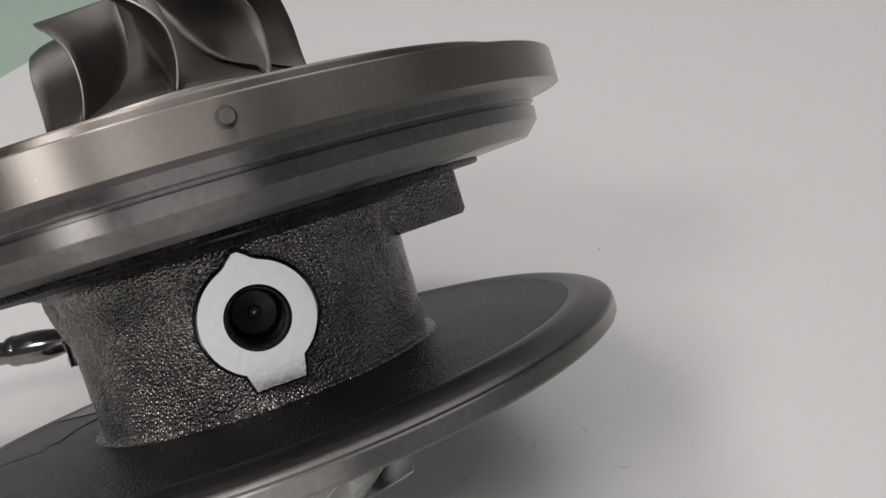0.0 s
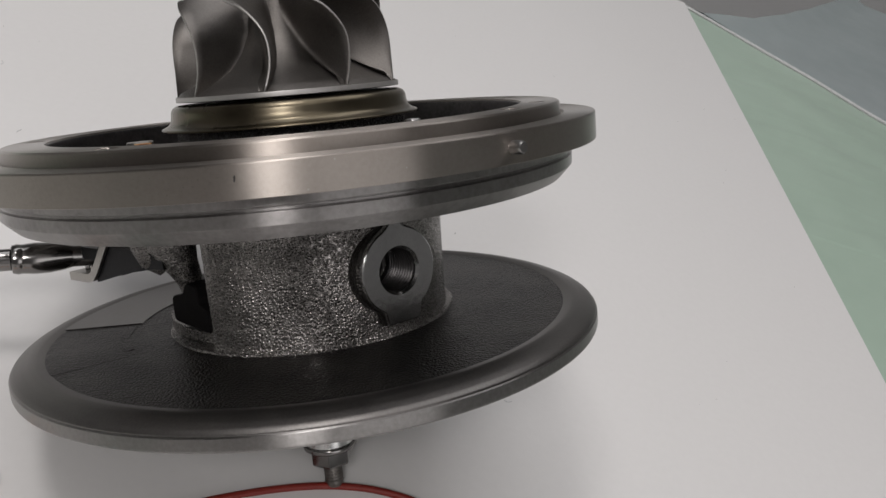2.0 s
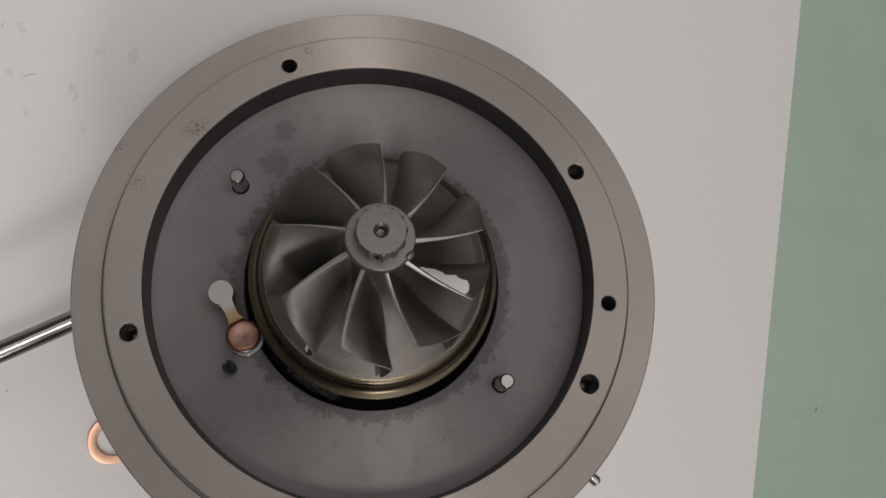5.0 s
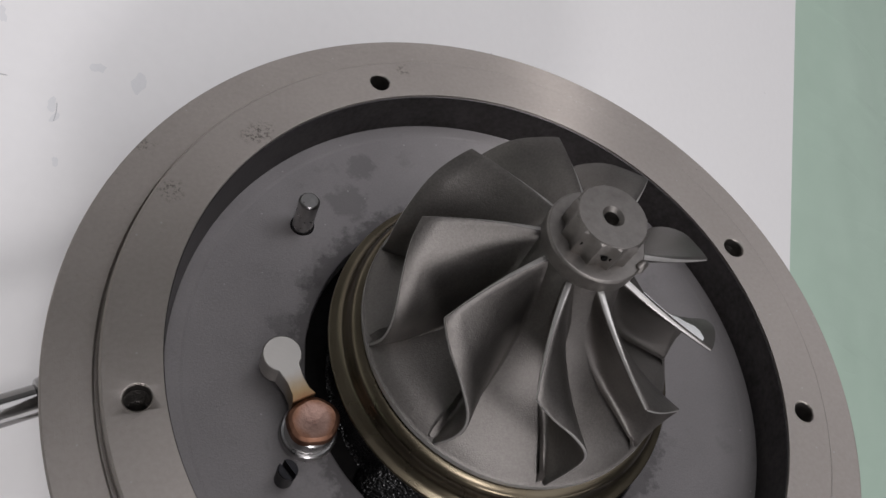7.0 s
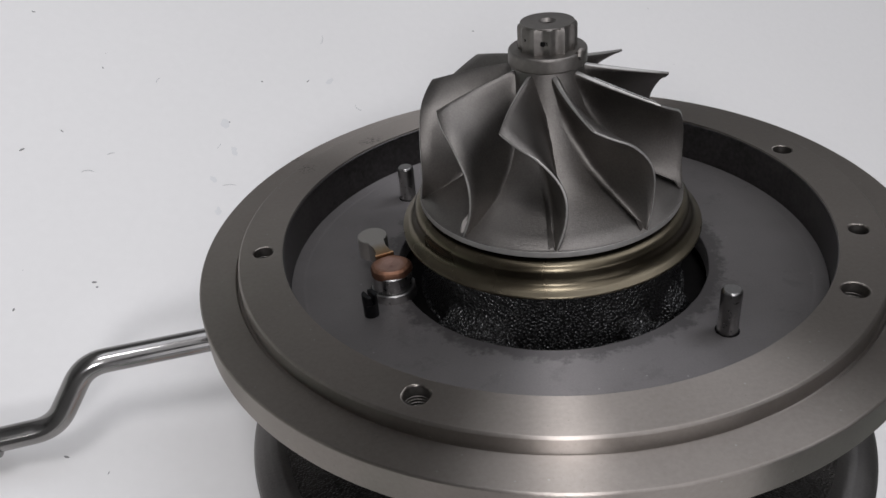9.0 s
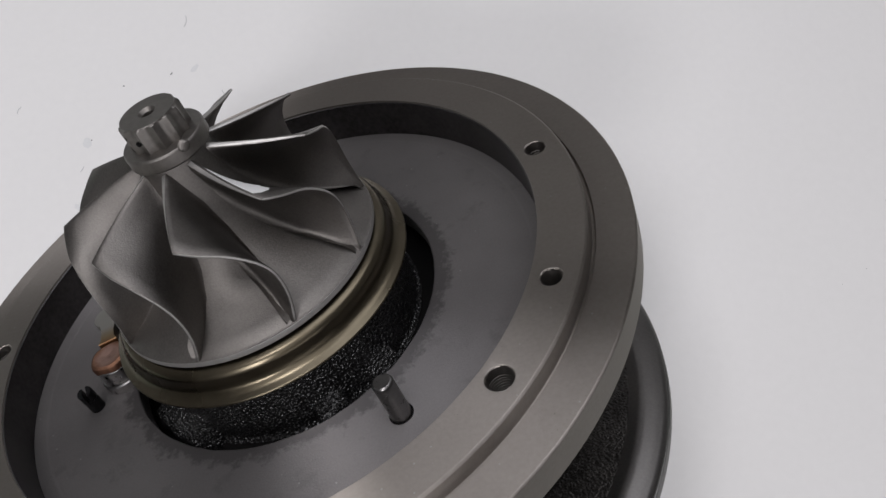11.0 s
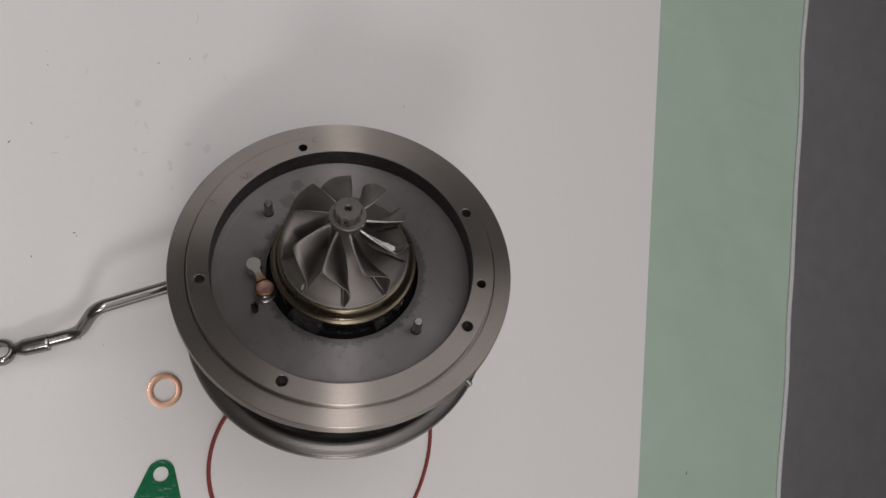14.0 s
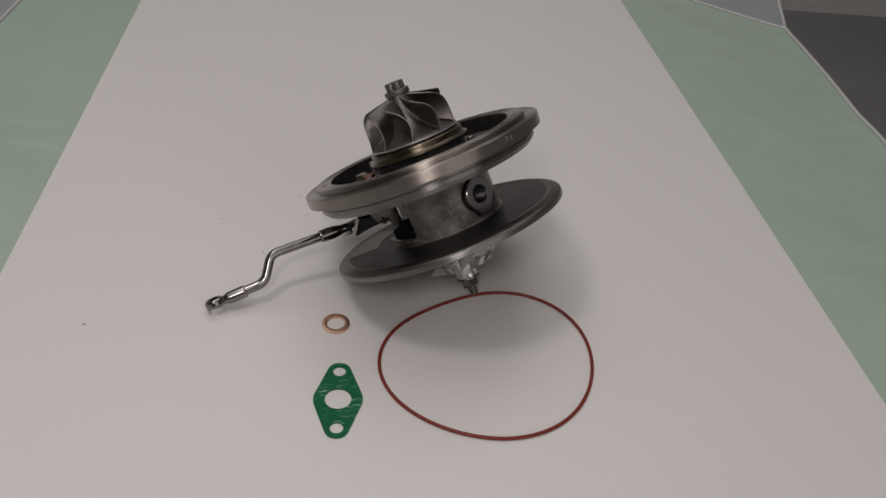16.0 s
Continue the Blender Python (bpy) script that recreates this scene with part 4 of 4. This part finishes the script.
def compressor_wheel():
    hub_r = [(-50, 24), (-53, 17), (-57, 11.5), (-62, 8.0), (-67, 6.3), (-71, 5.8)]
    prof = [(0, -49.2), (24.5, -49.2)] + [(lerp_table(z, hub_r), z) for z in (-50, -51.5, -53, -55, -57, -59.5, -62, -64.5, -67, -69, -71)] + [(0, -71)]
    wheel = part("compressor_wheel", lathe(prof, 72), ALUMINIUM, turbo, "bright milled aluminium compressor wheel")
    meshes = []
    for full in (True, False):
        grid = []
        for i in range(13):
            u = i / 12 if full else 0.35 + 0.65 * i / 12
            row = []
            for j in range(6):
                s = j / 5
                zt = -65.5 + 13.5 * u ** 1.1
                rt = 19.5 + 6.2 * u ** 2.2
                zh = -69.5 + 18.5 * u
                rh = lerp_table(zh, hub_r) - 0.3
                a = -52 * (1 - u) ** 1.5 + 8 * s
                row.append(polar(rh + (rt - rh) * s, a, zh + (zt - zh) * s))
            grid.append(row)
        meshes.append(sheet(grid, lambda i, j: 0.28 + 0.6 * (1 - j / 5) ** 2))
    for bm, off in zip(meshes, (0, 30)):
        first = part("blade", bm, ALUMINIUM, wheel, angle=50, flat=False)
        first.rotation_euler = (0, 0, radians(off))
        for k in range(1, 6):
            b = new("blade", first.data)
            b.parent = wheel
            b.rotation_euler = (0, 0, radians(off + 60 * k))

    def hexed(a, r, z):
        return r * math.cos(math.pi / 6) / math.cos(((a + math.pi / 6) % (math.pi / 3)) - math.pi / 6) if r > 4.0 else r
    part("nose", lathe(rounded([(0, -70.6), (5.6, -70.6), (5.6, -73.2), (0, -73.2)], 0.2, 2), 64), ALUMINIUM, wheel)
    nut = part("nut", lathe([(3.0, -74.6), (4.7, -74.6), (4.7, -78.0), (4.3, -78.5), (2.0, -78.5)], 72, shape=hexed), CHROME, wheel, "bright hexagonal shaft nut")
    part("nut_flange", lathe(rounded([(0, -73.1), (5.8, -73.1), (6.15, -73.4), (6.15, -74.2), (5.2, -74.9), (0, -75.0)], 0.2, 2), 64), CHROME, nut, "round flange of the nut")
    part("shaft_end", joined(lathe(rounded([(0, -78), (2.0, -78), (2.0, -83.6), (1.4, -84.6), (0, -84.6)], 0.3, 2), 32), spiral(1.95, -83.2, -78.8, 0.7, 0.22, 20)), NUT, wheel, "threaded shaft end")
    return wheel


def actuator_rod():
    P0, P1, P2, P3, P4 = Vector((-62.5, 2.7, -25.9)), Vector((-90.5, -8.6, -23.2)), Vector((-98.1, -13.2, -34.8)), Vector((-107.8, -16.6, -34.8)), Vector((-118.5, -18.9, -35.3))
    eye = Vector((-124.6, -20.1, -35.6))
    tip = P0 + (P0 - P1).normalized() * 12.5
    rod = part("actuator_rod", tube(bend_path([tip, P1, P2, P4 + UPRIGHT * 0.6], 4.0, 7), 2.45, 20), CHROME, turbo, "polished cranked steel rod with an eye end")
    d = (P0 - P1).normalized()
    a0 = P0 - d * 0.6
    ferr = [(-2.8, 2.4), (-2.4, 3.15), (-1.4, 3.4), (-0.6, 3.25), (0.0, 3.3), (2.0, 3.5), (5.0, 3.4), (7.6, 3.0), (9.6, 2.5), (10.8, 2.3), (11.4, 1.9)]
    part("ferrule", tube([a0 + d * t for t, _ in ferr], [r for _, r in ferr], 20), CHROME, rod, "turned ferrule swaged on the rod")
    d2 = (P4 + UPRIGHT * 0.8 - P3).normalized()
    f2 = [(0.0, 2.3), (0.3, 3.1), (0.8, 3.3), (1.4, 3.2), (9.0, 3.15), (10.5, 2.6), (12.4, 2.0)]
    part("ferrule", tube([P3 + d2 * t for t, _ in f2], [r for _, r in f2], 20), CHROME, rod, "turned ferrule beside the eye")
    ez = (Vector((0, 0, 1)) - d2 * d2.z).normalized()
    eye = eye + UPRIGHT * 1.9
    ex = (d2 - ez * d2.dot(ez)).normalized()
    m = Matrix((ex, ez.cross(ex), ez)).transposed().to_4x4()
    m.translation = eye
    ring = lathe(rounded([(2.95, -2.3), (2.95, 2.3), (4.0, 2.3), (5.0, 1.2), (5.0, -1.2), (4.0, -2.3)], 0.5, 3, True), 48, True)
    part("eye", moved(ring, m), CHROME, rod, "steel eye at the rod end")
    # ball joint and swinging arm
    ball = tip + d * 0.3
    part("ball_stud", moved(lathe([(0, -2.5)] + [(2.5 * math.sin(t), -2.5 * math.cos(t)) for t in (math.pi * k / 10 for k in range(1, 10))] + [(0, 2.5)], 24), Matrix.Translation(ball)), CHROME, rod, "round ball stud")
    part("stud_shank", moved(lathe([(0, -5.0), (1.5, -5.0), (1.5, 0), (0, 0)], 20), Matrix.Translation(ball)), CHROME, rod)
    s = Vector((-28.2, -10.2))
    e = Vector((-53.5, 9.6))
    u = (e - s).normalized()
    n = Vector((-u.y, u.x))
    out = rounded([tuple(s - u * 3 - n * 3.2), tuple(s - u * 3 + n * 3.2), tuple(e - u * 6 + n * 3.4), tuple(e - u * 6 - n * 3.4)], 0.6, 2, True)
    arm = part("outer_arm", prism(out, -27.0, -24.2, 0.3), DARK_STEEL, rod, "dark steel swinging arm")
    # its bent end, a sloping web with a foot under the ball stud
    web = [[Vector((*(e - u * (a + 8.8) + n * b), c)) for b in (-4.0, 0, 4.0)] for a, c in ((8.4, -22.6), (6.2, -25.2), (4.0, -27.8), (2.4, -29.6), (1.2, -30.7), (-0.4, -31.1), (-8.0, -31.2))]
    # Bright steel here puts the lit edge of the plate into its colour.
    part("bent_end", sheet(web, lambda i, j: 1.9), LEVER, arm, "bent end of the arm, coloured bright for its lit edge", flat=False)
    for b in (-2.9, 2.9):
        cheek = [[Vector((*(e - u * (a + 8.8) + n * b), c)) for c in (lo, hi)] for a, lo, hi in ((28.0, -27.0, -24.2), (24.0, -27.2, -24.0), (16.0, -28.6, -23.6), (9.0, -30.2, -23.4), (3.6, -31.6, -27.4), (2.2, -31.9, -30.0))]
        part("cheek", sheet(cheek, lambda i, j: 0.8), DARK_STEEL, arm, flat=False)
    return rod


nozzle_ring()
nozzle_plate()
crank()
heat_shield()
turbine_wheel()
centre_housing()
flange_disc()
compressor_wheel()
actuator_rod()


# ---- loose parts on the board ----
def copper_washer():
    bm = lathe(rounded([(4.55, 0.0), (7.0, 0.0), (7.0, 1.1), (4.55, 1.1)], 0.25, 2, True), 72, True)
    ob = link_mesh("copper_washer", bm, COPPER)
    ob.location = (-0.0724, -0.0277, 0.0001)
    return tagged(ob, "flat bright copper sealing washer lying on the white board", "washer")


def gasket():
    pts = []
    for k in range(11):
        t = radians(22 + 136 * k / 10)
        pts.append((5.6 * math.cos(t), 17.4 + 5.6 * math.sin(t)))
    for k in range(5):
        t = radians(158 + 44 * k / 4)
        pts.append((11.4 * math.cos(t), 11.4 * math.sin(t)))
    for k in range(11):
        t = radians(202 + 136 * k / 10)
        pts.append((5.6 * math.cos(t), -17.4 + 5.6 * math.sin(t)))
    for k in range(5):
        t = radians(-22 + 44 * k / 4)
        pts.append((11.4 * math.cos(t), 11.4 * math.sin(t)))
    ob = link_mesh("green_gasket", prism(pts, 0.0, 0.6, 0.08), GASKET)
    carve(ob, [moved(lathe([(0, -1), (r, -1), (r, 2), (0, 2)], 40), Matrix.Translation((0, y, 0))) for y, r in ((17.3, 3.05), (0, 6.15), (-17.3, 3.05))])
    ob.matrix_world = pose(-0.0666, -0.0781, 0.0001, 0, 0, 3.0)
    return tagged(ob, "flat green fibre gasket with three holes lying on the board", "gasket")


def seal_ring():
    """Slack ring: a circle with three gentle bulges."""
    c = (50.99, 1.56, -0.84, 1.47, 2.86, -1.9, -0.06)
    path = []
    for k in range(160):
        a = 2 * math.pi * k / 160
        r = c[0] + sum(c[2 * h - 1] * math.cos(h * a) + c[2 * h] * math.sin(h * a) for h in (1, 2, 3))
        path.append(Vector((4 + r * math.cos(a), -47 + r * math.sin(a), 0.85)))
    ob = link_mesh("seal_ring", tube(path, 0.85, 12, True), RED, 80)
    return tagged(ob, "thin slack red rubber sealing ring lying on the board", "seal ring")


def dust():
    rng = random.Random(4)
    bm = bmesh.new()
    spots = [(-194.8, -36.9, 1.1), (-265, 190, 0.9), (-100, 104, 0.4), (-147, 57, 0.5), (-99, -13, 0.35), (-163, 101, 0.45), (-141, 66, 0.45), (-88, 110, 0.4), (-108, -12, 0.4), (-43, 156, 0.4),
             (-140, 90, 0.4), (15, 120, 0.4), (-118, 28, 0.45), (-131, 16, 0.4), (-104, 86, 0.35), (-117, 27, 0.35), (235, -40, 1.0)]
    spots += [(rng.uniform(-230, 170), rng.uniform(-200, 350), rng.uniform(0.12, 0.3)) for _ in range(60)]
    for x, y, s in spots:
        a, s = rng.uniform(0, 3.1), 0.75 * s
        z = 0.02 if x < 180 else 0.3
        bm = joined(bm, moved(lathe([(0, 0), (s, 0), (s * 0.8, s * 0.25), (0, s * 0.3)], 7), pose(x, y, z, 0, 0, math.degrees(a)) @ Matrix.Diagonal((rng.uniform(0.8, 2.2), rng.uniform(0.4, 0.8), 1, 1))))
    return tagged(link_mesh("dust_specks", bm, SPECK), "tiny dark specks of dust on the white board", kind="stuff")


def hairs():
    """Short bent fibres lying on the board."""
    rng = random.Random(9)
    bm = bmesh.new()
    places = [(17, 47), (21, 46), (30, 54), (40, 47), (10, 33), (-128, 64), (-131, 57), (-87, 63), (-98, 66), (-104, 77), (-126, 92), (-88, 128), (-150, 126), (-72, 106)]
    for x, y in places:
        a, bow, n = rng.uniform(0, 6.3), rng.uniform(-0.9, 0.9), rng.uniform(1.6, 4.2)
        path = [Vector((x, y, 0.1)) + n * Vector((math.cos(a + bow * f), math.sin(a + bow * f), 0)) * (f - 0.5) for f in (0, 0.25, 0.5, 0.75, 1.0)]
        bm = joined(bm, tube(path, 0.06, 5))
    return tagged(link_mesh("fibres", bm, FIBRE), "fine grey fibres lying on the white board", kind="stuff")


def smudges():
    """Faint grey rub marks, thin as a film."""
    rng = random.Random(13)
    bm = bmesh.new()
    for x, y, s in ((-74, 74, 2.4), (-88, 64, 1.5), (-82, 74, 1.6), (-105, 85, 2.0), (-100, 77, 1.6), (-87, 62, 1.2), (-98, 57, 1.4), (-85, 54, 1.0), (-82, 113, 1.5), (-102, 66, 1.3)):
        a = rng.uniform(0, 6)
        outline = [(s * (0.7 + 0.5 * rng.random()) * math.cos(k * 0.5236), s * (0.35 + 0.4 * rng.random()) * math.sin(k * 0.5236)) for k in range(12)]
        bm = joined(bm, moved(prism(outline, 0.004, 0.014, 0.003), pose(x, y, 0, 0, 0, math.degrees(a))))
    return tagged(link_mesh("smudges", bm, SMUDGE), "faint grey rub marks on the white board", kind="stuff")


copper_washer()
gasket()
seal_ring()
dust()
hairs()
smudges()
